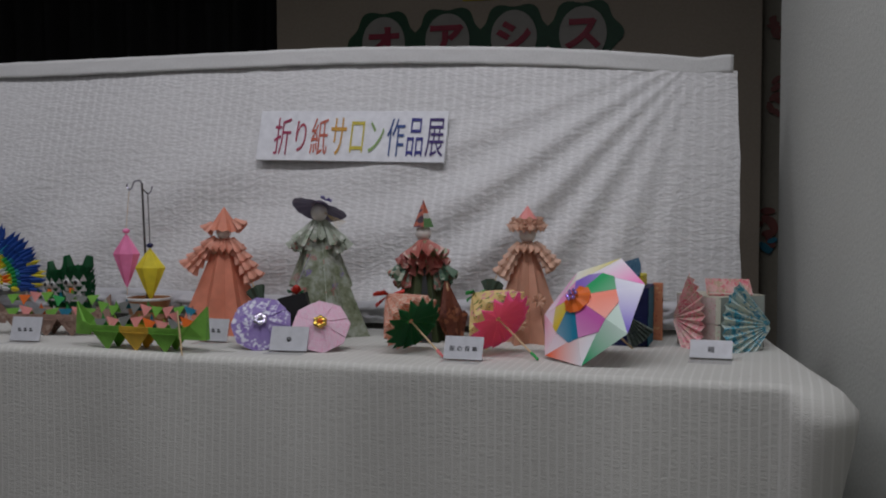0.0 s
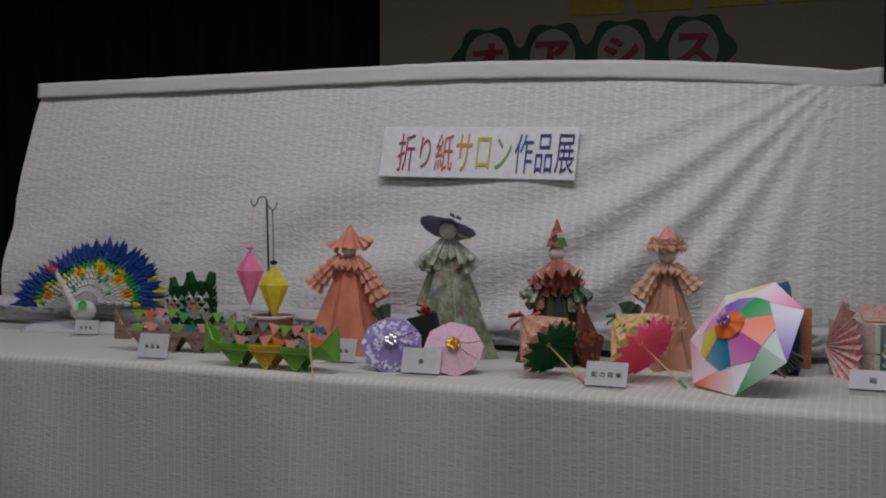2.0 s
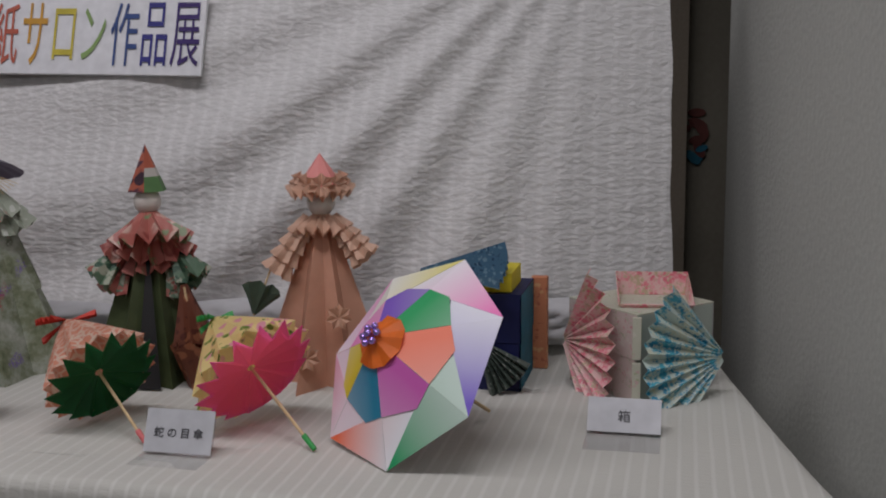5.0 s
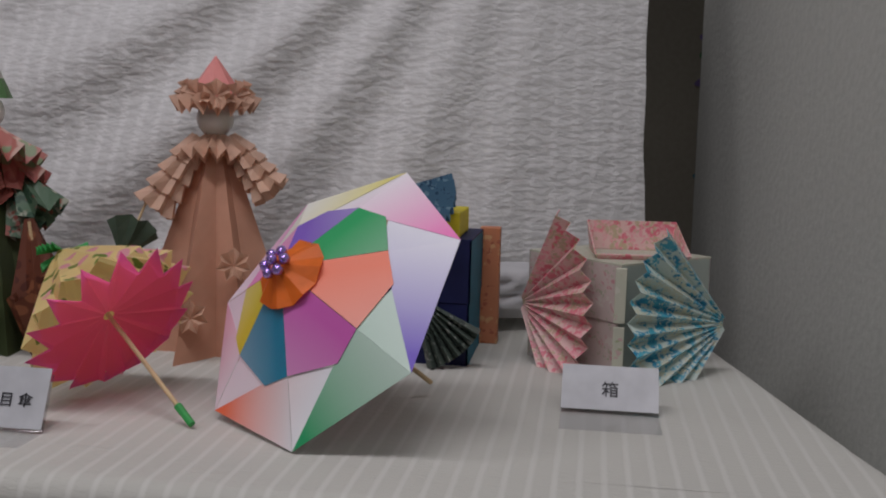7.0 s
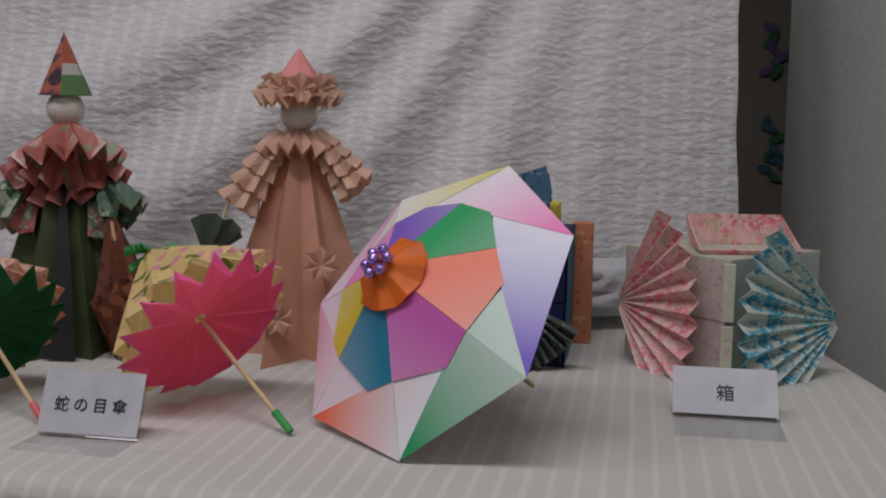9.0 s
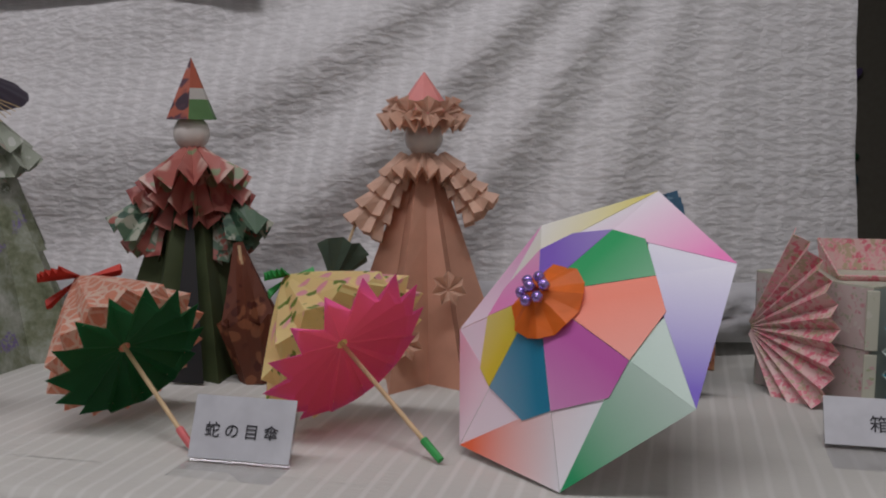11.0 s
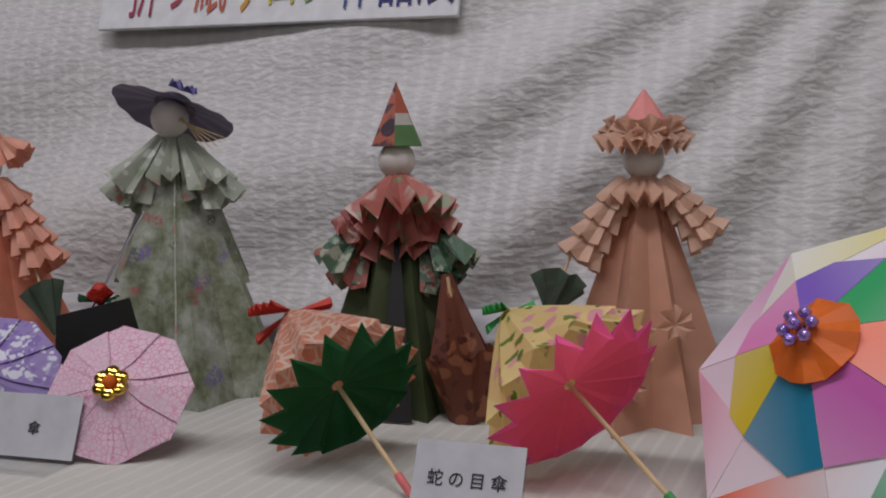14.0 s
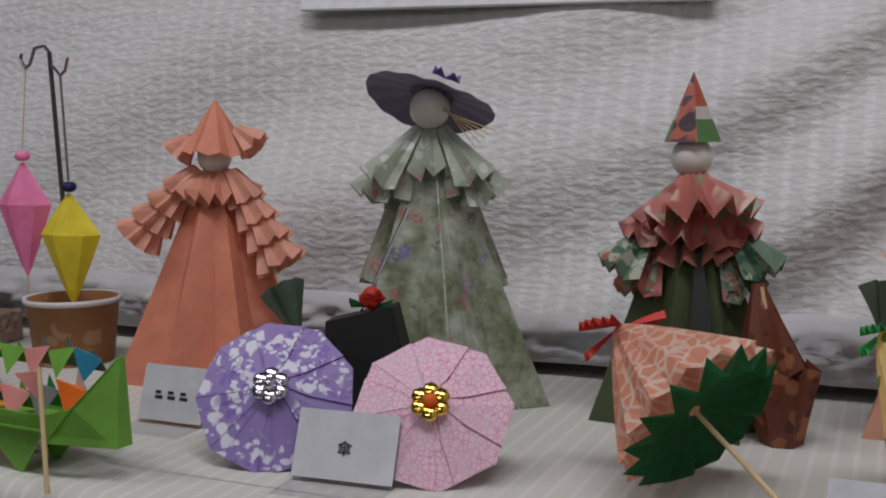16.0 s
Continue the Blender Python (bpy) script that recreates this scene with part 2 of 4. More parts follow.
# ---- mesh builders ----
class Build:
    """Collects faces with a material number each, and makes one mesh of them."""

    def __init__(self, m=None):
        self.v, self.f, self.k, self.uv, self.round, self.m = [], [], [], [], [], m or Matrix()

    def add(self, verts, faces, mat=0, uvs=None, soft=False):
        base = len(self.v)
        self.v += [tuple(self.m @ Vector(p)) for p in verts]
        for f in faces:
            self.f.append([base + i for i in f])
            self.k.append(mat)
            self.round.append(soft)
            self.uv.append([uvs[i] if uvs else (0, 0) for i in f])

    def grid(self, fn, nu, nv, mat=0, close=False, soft=False):
        verts = [fn(i / nu, j / nv) for j in range(nv + 1) for i in range(nu + (0 if close else 1))]
        n = nu if close else nu + 1
        faces = [(j * n + i, j * n + (i + 1) % n, (j + 1) * n + (i + 1) % n, (j + 1) * n + i) for j in range(nv) for i in range(nu)]
        uvs = [(i / nu, j / nv) for j in range(nv + 1) for i in range(n)]
        self.add(verts, faces, mat, uvs, soft)

    def box(self, lo, hi, mat=0, bevel=0.0):
        b = bmesh.new()
        bmesh.ops.create_cube(b, size=1)
        for v in b.verts:
            v.co = [l + (h - l) * (c + 0.5) for l, h, c in zip(lo, hi, v.co)]
        if bevel:
            bmesh.ops.bevel(b, geom=list(b.edges), offset=bevel, segments=2, affect="EDGES", profile=0.5)
        b.verts.index_update()
        self.add([v.co[:] for v in b.verts], [[v.index for v in f.verts] for f in b.faces], mat)
        b.free()

    def ball(self, c, r, mat=0, n=14, squash=(1, 1, 1)):
        self.grid(lambda u, v: (c[0] + squash[0] * r * math.cos(u * math.tau) * math.sin(v * math.pi), c[1] + squash[1] * r * math.sin(u * math.tau) * math.sin(v * math.pi),
                                c[2] + squash[2] * r * math.cos(v * math.pi)), n, n // 2 + 2, mat, True, True)

    def rod(self, a, b, r0, r1=None, mat=0, n=8):
        a, b = Vector(a), Vector(b)
        r1 = r0 if r1 is None else r1
        q = (b - a).to_track_quat("Z", "Y").to_matrix()
        ring = [q @ Vector((math.cos(i * math.tau / n), math.sin(i * math.tau / n), 0)) for i in range(n)]
        verts = [a + p * r0 for p in ring] + [b + p * r1 for p in ring]
        faces = [(i, (i + 1) % n, n + (i + 1) % n, n + i) for i in range(n)] + [tuple(range(n))[::-1], tuple(range(n, 2 * n))]
        self.add(verts, faces, mat)

    def pleats(self, c, axis, r0, h0, r1, h1, n, amp, mat=0, a0=0.0, a1=math.tau, zig=0.0, steps=3, ref=(0, 0, 1)):
        """A pleated collar round an axis through c: radius r0 at height h0 to r1 at h1, n pleats of the given relative depth."""
        z = Vector(axis).normalized()
        x = z.orthogonal().normalized() if abs(z.dot(Vector(ref))) > 0.999 else (Vector(ref) - z * z.dot(Vector(ref))).normalized()
        y = z.cross(x)
        verts, faces, count = [], [], 2 * n
        run, rise = r1 - r0, h1 - h0
        size = math.hypot(run, rise) or 1.0
        for j in range(steps + 1):
            s = j / steps
            for i in range(count + 1):
                a = a0 + (a1 - a0) * i / count
                k = (1 if i % 2 else -1) * (1 + 0.35 * math.sin(i * 2.7 + n))
                far = 1 + 0.035 * math.sin(i * 12.9898 + 78.2 * n) * s
                deep = k * amp * (r0 + (r1 - r0) * s) * (0.25 + 0.75 * s)
                r = r0 + run * s * far - deep * rise / size
                h = h0 + rise * s * far + deep * run / size + k * zig * 0.4 * s
                verts.append(Vector(c) + x * (r * math.cos(a)) + y * (r * math.sin(a)) + z * h)
        w = count + 1
        for j in range(steps):
            for i in range(count):
                faces.append((j * w + i, j * w + i + 1, (j + 1) * w + i + 1, (j + 1) * w + i))
        self.add(verts, faces, mat)

    def fan(self, tip, direction, normal, length, spread, n, depth, mat=0, inner=0.06):
        """A pleated half-open fan from its tip."""
        d, nn = Vector(direction).normalized(), Vector(normal).normalized()
        s = nn.cross(d)
        verts, faces = [], []
        for j, r in enumerate((inner * length, length * 0.55, length)):
            for i in range(2 * n + 1):
                a = -spread / 2 + spread * i / (2 * n)
                k = depth * r / length * (1 if i % 2 else -1)
                verts.append(Vector(tip) + (d * math.cos(a) + s * math.sin(a)) * r + nn * k)
        w = 2 * n + 1
        for j in range(2):
            for i in range(2 * n):
                faces.append((j * w + i, j * w + i + 1, (j + 1) * w + i + 1, (j + 1) * w + i))
        self.add(verts, faces, mat)

    def mesh(self, name, mats, smooth=False):
        me = bpy.data.meshes.new(name)
        me.from_pydata(self.v, [], self.f)
        for m in mats if isinstance(mats, (list, tuple)) else [mats]:
            me.materials.append(m)
        me.polygons.foreach_set("material_index", self.k)
        layer = me.uv_layers.new(name="UVMap")
        layer.data.foreach_set("uv", [c for face in self.uv for p in face for c in p])
        me.polygons.foreach_set("use_smooth", [smooth or r for r in self.round])
        me.update()
        return me


def thing(name, at, label, category, group=""):
    ob = new(name)
    ob.matrix_world = at if isinstance(at, Matrix) else Matrix.Translation(at)
    ob.empty_display_size = 0.02
    return tagged(ob, label, category, group)


def part(name, build, mats, parent, label="", smooth=False, thick=0.0):
    ob = new(name, build.mesh(name, mats, smooth))
    if thick:
        s = ob.modifiers.new("thickness", "SOLIDIFY")
        s.thickness = thick
    ob.parent = parent
    if label:
        ob["label"] = label
    return ob


def whole(name, build, mats, at, label, category, group="", smooth=False, thick=0.0, kind=""):
    ob = new(name, build.mesh(name, mats, smooth))
    ob.matrix_world = at if isinstance(at, Matrix) else Matrix.Translation(at)
    if thick:
        s = ob.modifiers.new("thickness", "SOLIDIFY")
        s.thickness = thick
    return tagged(ob, label, category, group, kind)


def lettering(text, size, width=None, bold=0.0, thick=0.0002):
    """Flat mesh of the words, centred, in the x-z plane, facing -y."""
    c = bpy.data.curves.new("words", "FONT")
    c.body, c.size, c.align_x, c.align_y, c.extrude, c.offset, c.resolution_u = text, size, "CENTER", "CENTER", thick, bold, 3
    ob = new("words", c)
    bpy.context.view_layer.update()
    me = bpy.data.meshes.new_from_object(ob.evaluated_get(bpy.context.evaluated_depsgraph_get()))
    bpy.data.objects.remove(ob)
    xs = [v.co.x for v in me.vertices] or [0, 1]
    ys = [v.co.y for v in me.vertices] or [0, 1]
    k = width / (max(xs) - min(xs)) if width else 1.0
    mx, my = (max(xs) + min(xs)) / 2, (max(ys) + min(ys)) / 2
    for v in me.vertices:
        v.co = ((v.co.x - mx) * k, -v.co.z, v.co.y - my)
    return me


TOP = 0.70

# ---- the room ----
def slab(name, lo, hi, mat, label, category="wall"):
    b = Build()
    b.box(lo, hi)
    return whole(name, b, mat, (0, 0, 0), label, category, kind="structure")


slab("floor", (-5.5, -6.5, -0.1), (3.0, 6.0, 0.0), FLOOR, "dark grey carpeted floor of the hall", "floor")
slab("ceiling", (-5.5, -6.5, 2.7), (3.0, 6.0, 2.8), CEILING, "white board ceiling of the hall", "ceiling")
slab("wall_south", (-5.5, -6.6, 0.0), (3.0, -6.5, 2.7), WALL_DARK, "dim plain wall closing the hall")
slab("wall_west", (-5.6, -6.6, 0.0), (-5.5, 6.0, 2.7), WALL_DARK, "dim plain wall closing the hall")
slab("wall_east", (3.0, -6.6, 0.0), (3.1, 6.0, 2.7), WALL_DARK, "dim plain wall closing the hall")
slab("wall_north", (-5.5, 5.9, 0.0), (3.0, 6.0, 2.7), WALL_DARK, "dim plain wall behind the curtain")

# grey partition that closes the table's end, set at a slant
b = Build()
b.box((0.0, -3.2, 0.0), (0.12, 0.0, 2.7), 0, 0.004)
whole("wall_partition", b, WALL_GREY, pose(0.254, 2.573, 0, 0, 0, 13.5), "grey rough-textured partition wall beside the table", "wall", kind="structure")

# ceiling light housings, all out of view; the y=-3.8 pair belongs to the added fill
for x, y, watts in LAMPS:
    t = thing("ceiling_light", (x, y, 2.7), "assumed long white fluorescent ceiling light, out of view", "ceiling light", "ceiling lights")
    b = Build()
    b.box((-0.65, -0.16, -0.17), (0.65, 0.16, -0.0), 0, 0.006)
    part("housing", b, CEILING, t)


# ---- far wall, curtain, letters ----
def curtain():
    b = Build()
    b.grid(lambda u, v: (-5.4 + 3.9 * u, 5.0 + 0.05 * math.sin(u * 150) + 0.03 * math.sin(u * 61 + 2), 0.02 + 2.66 * v), 220, 6)
    whole("stage_curtain", b, BLACK_CLOTH, (0, 0, 0), "black stage curtain hanging in soft folds", "curtain", smooth=True, thick=0.004)


curtain()
slab("wall_panel", (-1.885, 4.5, 0.0), (0.2, 4.58, 2.7), PANEL, "beige display panel with paper letters on it", "wall")
slab("wall_far", (0.2, 4.6, 0.0), (3.0, 4.7, 2.7), WALL_DARK, "dim olive wall with paper flowers on it", "wall")

RING = paper("dark_green_card", (0.012, 0.075, 0.03))
OVAL = paper("white_oval_card", (0.40, 0.385, 0.34), vary=0.05)
LETTER = paper("crimson_letter_paper", (0.34, 0.03, 0.06))
banner = thing("paper_letter_banner", (-0.937, 4.495, 1.63), "scalloped green paper banner with red letters on white ovals", "banner")
for i in range(4):
    b = Build()
    cx = -0.435 + 0.29 * i
    n = 48
    pts = [(cx + (0.152 + 0.014 * math.cos(6 * a)) * math.cos(a) * 1.02, -0.0008 * i, (0.138 + 0.012 * math.cos(6 * a)) * math.sin(a)) for a in [k * math.tau / n for k in range(n)]]
    b.add(pts, [tuple(range(n))])
    part("scalloped_card", b, RING, banner, thick=0.002)
for i, ch in enumerate("オアシス"):
    cx = -0.435 + 0.29 * i
    b = Build()
    pts = [(cx + 0.098 * math.cos(a), -0.006, 0.112 * math.sin(a)) for a in [k * math.tau / 40 for k in range(40)]]
    b.add(pts, [tuple(range(40))])
    oval = part("oval_card", b, OVAL, banner, thick=0.002)
    me = lettering(ch, 0.15, 0.15, 0.006, 0.001)
    me.materials.append(LETTER)
    ob = new("letter", me)
    ob.parent = oval
    ob.location = (cx, -0.011, 0.0)
for i in range(4):
    t = thing("letter_sheet", (-0.90 + 0.28 * i, 4.494, 1.90), "yellow paper sheet carrying a black letter", "paper sheet", "letter sheets")
    b = Build()
    b.box((-0.115, 0, -0.11), (0.115, 0.003, 0.12))
    part("sheet", b, paper("dull_yellow_paper", (0.52, 0.40, 0.04)), t)
    b = Build()
    b.box((-0.05, -0.003, -0.04), (0.04, -0.001, -0.01))
    b.box((-0.02, -0.003, 0.0), (0.02, -0.001, 0.07))
    part("mark", b, INK, t)


def paper_flower(x, z, colours, n, size, label):
    t = thing("paper_flower", (x, 4.59, z), label, "wall decoration", "paper flowers on the far wall")
    rnd = random.Random(int(1000 * (x + z)))
    for i in range(n):
        b = Build()
        a, r = rnd.uniform(0, math.tau), size * (0.2 + rnd.random())
        cx, cz, s = r * math.cos(a) * 0.5, r * math.sin(a) * 1.3, size * rnd.uniform(0.3, 0.5)
        q = rnd.uniform(0, math.pi)
        pts = []
        for k in range(10):
            e = k * math.tau / 10
            px, pz = s * math.cos(e), 0.5 * s * math.sin(e)
            pts.append((cx + px * math.cos(q) - pz * math.sin(q), -0.003 - 0.001 * i, cz + px * math.sin(q) + pz * math.cos(q)))
        b.add(pts, [tuple(range(10))])
        part("petal", b, colours[i % len(colours)], t, thick=0.0006)


DULL_RED = paper("dull_red_paper", (0.22, 0.06, 0.045))
VIOLET = paper("violet_paper", (0.20, 0.14, 0.34))
DULL_TEAL = paper("dull_teal_paper", (0.05, 0.18, 0.22))
DULL_GREEN = paper("dull_green_paper", (0.05, 0.20, 0.08))
for x, z, cs, s, lab in ((0.25, 1.62, [DULL_RED], 0.05, "small red paper maple leaves on the wall"), (0.26, 1.36, [DULL_RED], 0.055, "small red paper maple leaves on the wall"),
                         (0.24, 0.85, [DULL_RED, DULL_RED, TEAL], 0.07, "small red paper maple leaves on the wall"), (0.47, 1.09, [VIOLET, VIOLET, DULL_GREEN], 0.058, "violet paper flower with green leaves on the wall"),
                         (0.48, 0.80, [DULL_TEAL, DULL_TEAL, DULL_GREEN], 0.066, "teal paper flower with green leaves on the wall")):
    paper_flower(x, z, cs, 9, s, lab)


# ---- table ----
def right_edge(y):
    return 0.250 + (2.13 - y) * 0.19


def table():
    t = thing("folding_table", (-1.17, 2.0, 0.0), "long folding table hidden under its cloth", "table")
    b = Build()
    b.box((-1.5, -0.21, 0.665), (1.36, 0.21, 0.688), 0, 0.004)
    part("tabletop", b, WHITE, t)
    for x in (-1.4, 1.25):
        for y in (-0.17, 0.17):
            b = Build()
            b.rod((x, y, 0.0), (x, y, 0.665), 0.013)
            part("leg", b, SILVER, t)


def tablecloth():
    """One sheet: flat top, rolled front edge, hanging front, and the stiff flared corner at the end."""
    b = Build()
    front = 1.772
    rc = 0.05
    xr = right_edge(front + rc)
    path = []
    n0 = 150
    for i in range(n0):
        path.append((-2.75 + (xr - rc + 2.75) * i / n0, front, 0.0, -1.0, 0.0))
    for i in range(15):
        a = -math.pi / 2 + math.pi / 2 * i / 14
        path.append((xr - rc + rc * math.cos(a), front + rc + rc * math.sin(a), math.cos(a), math.sin(a), math.sin(math.pi * i / 14) ** 0.7))
    for i in range(1, 26):
        y = front + rc + 0.60 * i / 25
        path.append((right_edge(y), y, 1.0, 0.15, 0.35 * math.exp(-i / 5)))
    n = len(path)
    rows = []
    inset = 0.045
    for k in range(5):
        rows.append((-inset * (1 - k / 4), 0.0))
    for k in range(1, 8):
        a = math.pi / 2 * k / 7
        rows.append((0.014 * math.sin(a), 0.014 * (1 - math.cos(a))))
    for k in range(1, 34):
        rows.append((0.014, 0.014 + 0.655 * k / 33))
    verts = []
    for o, drop in rows:
        for x, y, nx, ny, corner in path:
            soft = min(1.0, drop / 0.22)
            fold = (0.008 * math.sin(x * 9.0 + 1.0) + 0.005 * math.sin(x * 23.0) + 0.006 * math.sin(x * 41.0) * max(0.0, min(1.0, x + 0.3))) * soft * (1 - corner)
            bulge = corner * (0.060 * min(1.0, drop / 0.035) ** 0.6 - 0.25 * min(0.45, max(0.0, drop - 0.05))) if drop > 0 else 0.0
            out = o + fold + bulge + 0.03 * drop * (1 - corner)
            z = TOP - drop + 0.0008 * noise.noise((x * 9, y * 14, 0.3))
            verts.append((x + nx * out, y + ny * out, z))
    faces = [(j * n + i, (j + 1) * n + i, (j + 1) * n + i + 1, j * n + i + 1) for j in range(len(rows) - 1) for i in range(n - 1)]
    b.add(verts, faces)
    # the middle of the top, from the inner line of the rim to the back
    inner = [(x - nx * inset, y - ny * inset) for x, y, nx, ny, c in path]
    back = front + rc + 0.60
    verts, m = [], 14
    for j in range(m + 1):
        for x, y in inner[:n0 + 8]:
            yy = y + (back - y) * j / m
            xx = x
            lim = right_edge(yy) - inset
            if x > xr - 0.30:
                s = (x - (xr - 0.30)) / (inner[n0 + 7][0] - (xr - 0.30))
                xx = (xr - 0.30) + s * (lim - (xr - 0.30))
            verts.append((xx, yy, TOP + 0.0008 * noise.noise((xx * 9, yy * 14, 0.3))))
    w = n0 + 8
    b.add(verts, [(j * w + i, j * w + i + 1, (j + 1) * w + i + 1, (j + 1) * w + i) for j in range(m) for i in range(w - 1)])
    return whole("tablecloth", b, CLOTH_TABLE, (0, 0, 0), "off-white striped cotton tablecloth hanging over the table front", "tablecloth", smooth=True)


table()
tablecloth()


# ---- draped backdrop ----
def back_y(x, z):
    y = 2.198 + 0.10 * (z - 0.70) + 0.03 * math.log(1 + math.exp((z - 1.0) / 0.12))
    if x > -0.3:
        y += 0.11 * ((x + 0.3) / 0.47) ** 2
    return y


def back_top(x):
    s = max(0.0, x + 0.75) / 0.9
    return 1.293 - 0.048 * s ** 1.7 + (0.012 if x > 0.1 else 0.0) * min(1, (x - 0.1) / 0.05)


def folds(x, z):
    """Loose diagonal folds that run from the upper right corner down to the left."""
    dx, dz = x - 0.12, z - 1.27
    r = math.hypot(dx, dz)
    a = math.degrees(math.atan2(-dz, -dx)) - 6 * math.sin(r * 3.2)
    grow = min(1.0, r / 0.55) ** 1.7
    f = 0.0
    for mid, wide, high in ((15, 4.0, 0.012), (27, 4.8, 0.034), (38.5, 4.4, 0.040), (49, 4.2, 0.032), (61, 5.0, 0.024), (73, 4.0, 0.010)):
        f += high * math.exp(-((a - mid) / (wide * (0.7 + 0.5 * min(1, r)))) ** 2)
    f *= grow * math.exp(-max(0.0, r - 0.85) ** 2 / 0.16)
    s = x * math.sin(0.55) + z * math.cos(0.55) * -1
    f += 0.010 * math.sin(s * 26 + 2 * noise.noise((x * 2, z * 2, 3))) * min(1, max(0.0, -x - 0.2) / 0.4) * max(0.0, min(1.0, (1.12 - z) / 0.25))
    f += 0.004 * noise.noise((x * 5, z * 5, 1.7)) + 0.003 * math.exp(-((x + 0.86) / 0.02) ** 2)
    return f - 0.012


def backdrop():
    t = thing("draped_display_screen", (0, 0, 0), "white puckered cotton cloth draped over a leaning display screen", "display screen")
    lo = 0.742

    def skin(u, v):
        right = 0.172 + 0.014 * (1 - v)
        left = -1.842 + 0.027 * v
        x = left + (right - left) * u
        z = lo + (back_top(x) - 0.032 - lo) * v
        crinkle = 0.0010 * noise.noise((x * 38, z * 80, 0.0))
        edge = 0.004 * noise.noise((0.3, z * 12, 7.0)) if u in (0.0, 1.0) else 0.0
        return (x + edge, back_y(x, z) - folds(x, z) + crinkle, z)

    b = Build()
    b.grid(skin, 520, 240)
    part("cloth", b, CLOTH_BACK, t, smooth=True)
    b = Build()
    b.grid(lambda u, v: (-1.816 + 1.978 * u, back_y(-1.816 + 1.978 * u, 1.27) - 0.004 + 0.003 * v + 0.0015 * noise.noise((u * 60, v * 3, 0)), back_top(-1.816 + 1.978 * u) - 0.037 * (1 - v) + 0.0012 * noise.noise((u * 40, v, 2))), 220, 5)
    part("top_hem", b, HEM, t, "flat cotton hem along the top", smooth=True, thick=0.003)
    # the screen itself behind the cloth
    b = Build()
    b.add([(-1.80, 2.29, 0.70), (-0.25, 2.29, 0.70), (-0.25, 2.41, 1.24), (-1.80, 2.41, 1.24), (-1.80, 2.31, 0.70), (-0.25, 2.31, 0.70), (-0.25, 2.43, 1.24), (-1.80, 2.43, 1.24)],
          [(0, 1, 2, 3), (7, 6, 5, 4), (0, 4, 5, 1), (1, 5, 6, 2), (2, 6, 7, 3), (3, 7, 4, 0)])
    part("panel", b, HEM, t)
    # crumpled end of the cloth gathered along the foot
    b = Build()

    def roll(u, v):
        x = -1.86 + 1.99 * u
        w = 0.6 * noise.noise((x * 9, v * 2.0, 3.0)) + 0.3 * noise.noise((x * 31, v * 5, 9.0))
        lift = 0.012 * noise.noise((x * 2.3, 0.0, 5.0))
        return (x, back_y(x, 0.70) - 0.026 - 0.014 * math.sin(v * math.pi) * (1 + 2.4 * w + 0.8 * noise.noise((x * 70, v * 9, 4.0))) + (0.030 if v > 0.95 else 0.0), TOP + 0.013 + 0.003 * noise.noise((x * 6, 1.0, 2.0)) + (0.049 + lift) * v + 0.005 * w * v)

    b.grid(roll, 300, 12)
    part("gathered_edge", b, CRUMPLED, t, "crumpled grey cloth edge on the table", smooth=True)


backdrop()


# ---- title sign ----
def title_sign():
    m = pose(-0.6125, 2.264, 1.0955, -15.0, 1.5, 0.5)
    t = thing("title_sign", m, "white title board with rainbow-coloured painted characters", "sign")
    b = Build()
    b.box((-0.213, -0.003, -0.0555), (0.213, 0.003, 0.0555), 0, 0.0012)
    part("board", b, WHITE, t)
    hues = [(0.42, 0.05, 0.12), (0.50, 0.07, 0.12), (0.62, 0.16, 0.10), (0.72, 0.40, 0.06), (0.70, 0.60, 0.08), (0.30, 0.45, 0.16), (0.05, 0.10, 0.30), (0.05, 0.05, 0.28), (0.06, 0.03, 0.18)]
    for i, ch in enumerate("折り紙サロン作品展"):
        me = lettering(ch, 0.045, None, 0.0)
        me.materials.append(paper("character_ink", hues[i]))
        zs = [v.co.z for v in me.vertices] or [0, 1]
        k = (0.083 if ch not in "りンロ" else 0.068) / (max(zs) - min(zs))
        for v in me.vertices:
            v.co.z *= k
            v.co.x *= 0.92
        ob = new("character", me)
        ob.parent = t
        ob.location = (-0.155 + 0.0430 * i, -0.0045, -0.002)


title_sign()


# ---- paper dolls: one mesh each ----
def doll_base(b, h, waist, foot, turn=0.0, n=9, amp=0.10, flat=0.86, lean=0.0):
    """The folded paper skirt, from the waist to the table: broad uneven panels with sharp creases between them."""
    def skirt(u, v):
        i = int(round(u * 2 * n)) % (2 * n)
        a = u * math.tau + turn + 0.22 / n * math.pi * math.sin(5.1 * i + turn)
        k = i % 2
        r = waist + (foot - waist) * (1 - v) ** 0.92
        r *= 1 + (amp if k else -amp) * (0.5 + 0.5 * (1 - v)) * (0.55 + 0.7 * abs(math.sin(7.3 * u + turn)))
        return (r * math.cos(a) + lean * (1 - v), flat * r * math.sin(a), h * v)
    b.grid(skirt, 2 * n, 6, 0, True)


def sleeve(b, side, mats, shoulder, reach, tiers=3, size=0.021, n=8):
    """Pleated cuffs strung one below the other along an arm."""
    s, e = Vector(shoulder), Vector(reach)
    d = e - s
    for i in range(tiers):
        c = s + d * (i / tiers)
        ln = d.length / tiers * 1.35
        b.pleats(c, d, 0.008, -0.004, size * (1.0 + 0.12 * i), ln, n, 0.22, mats[i % len(mats)], steps=2)


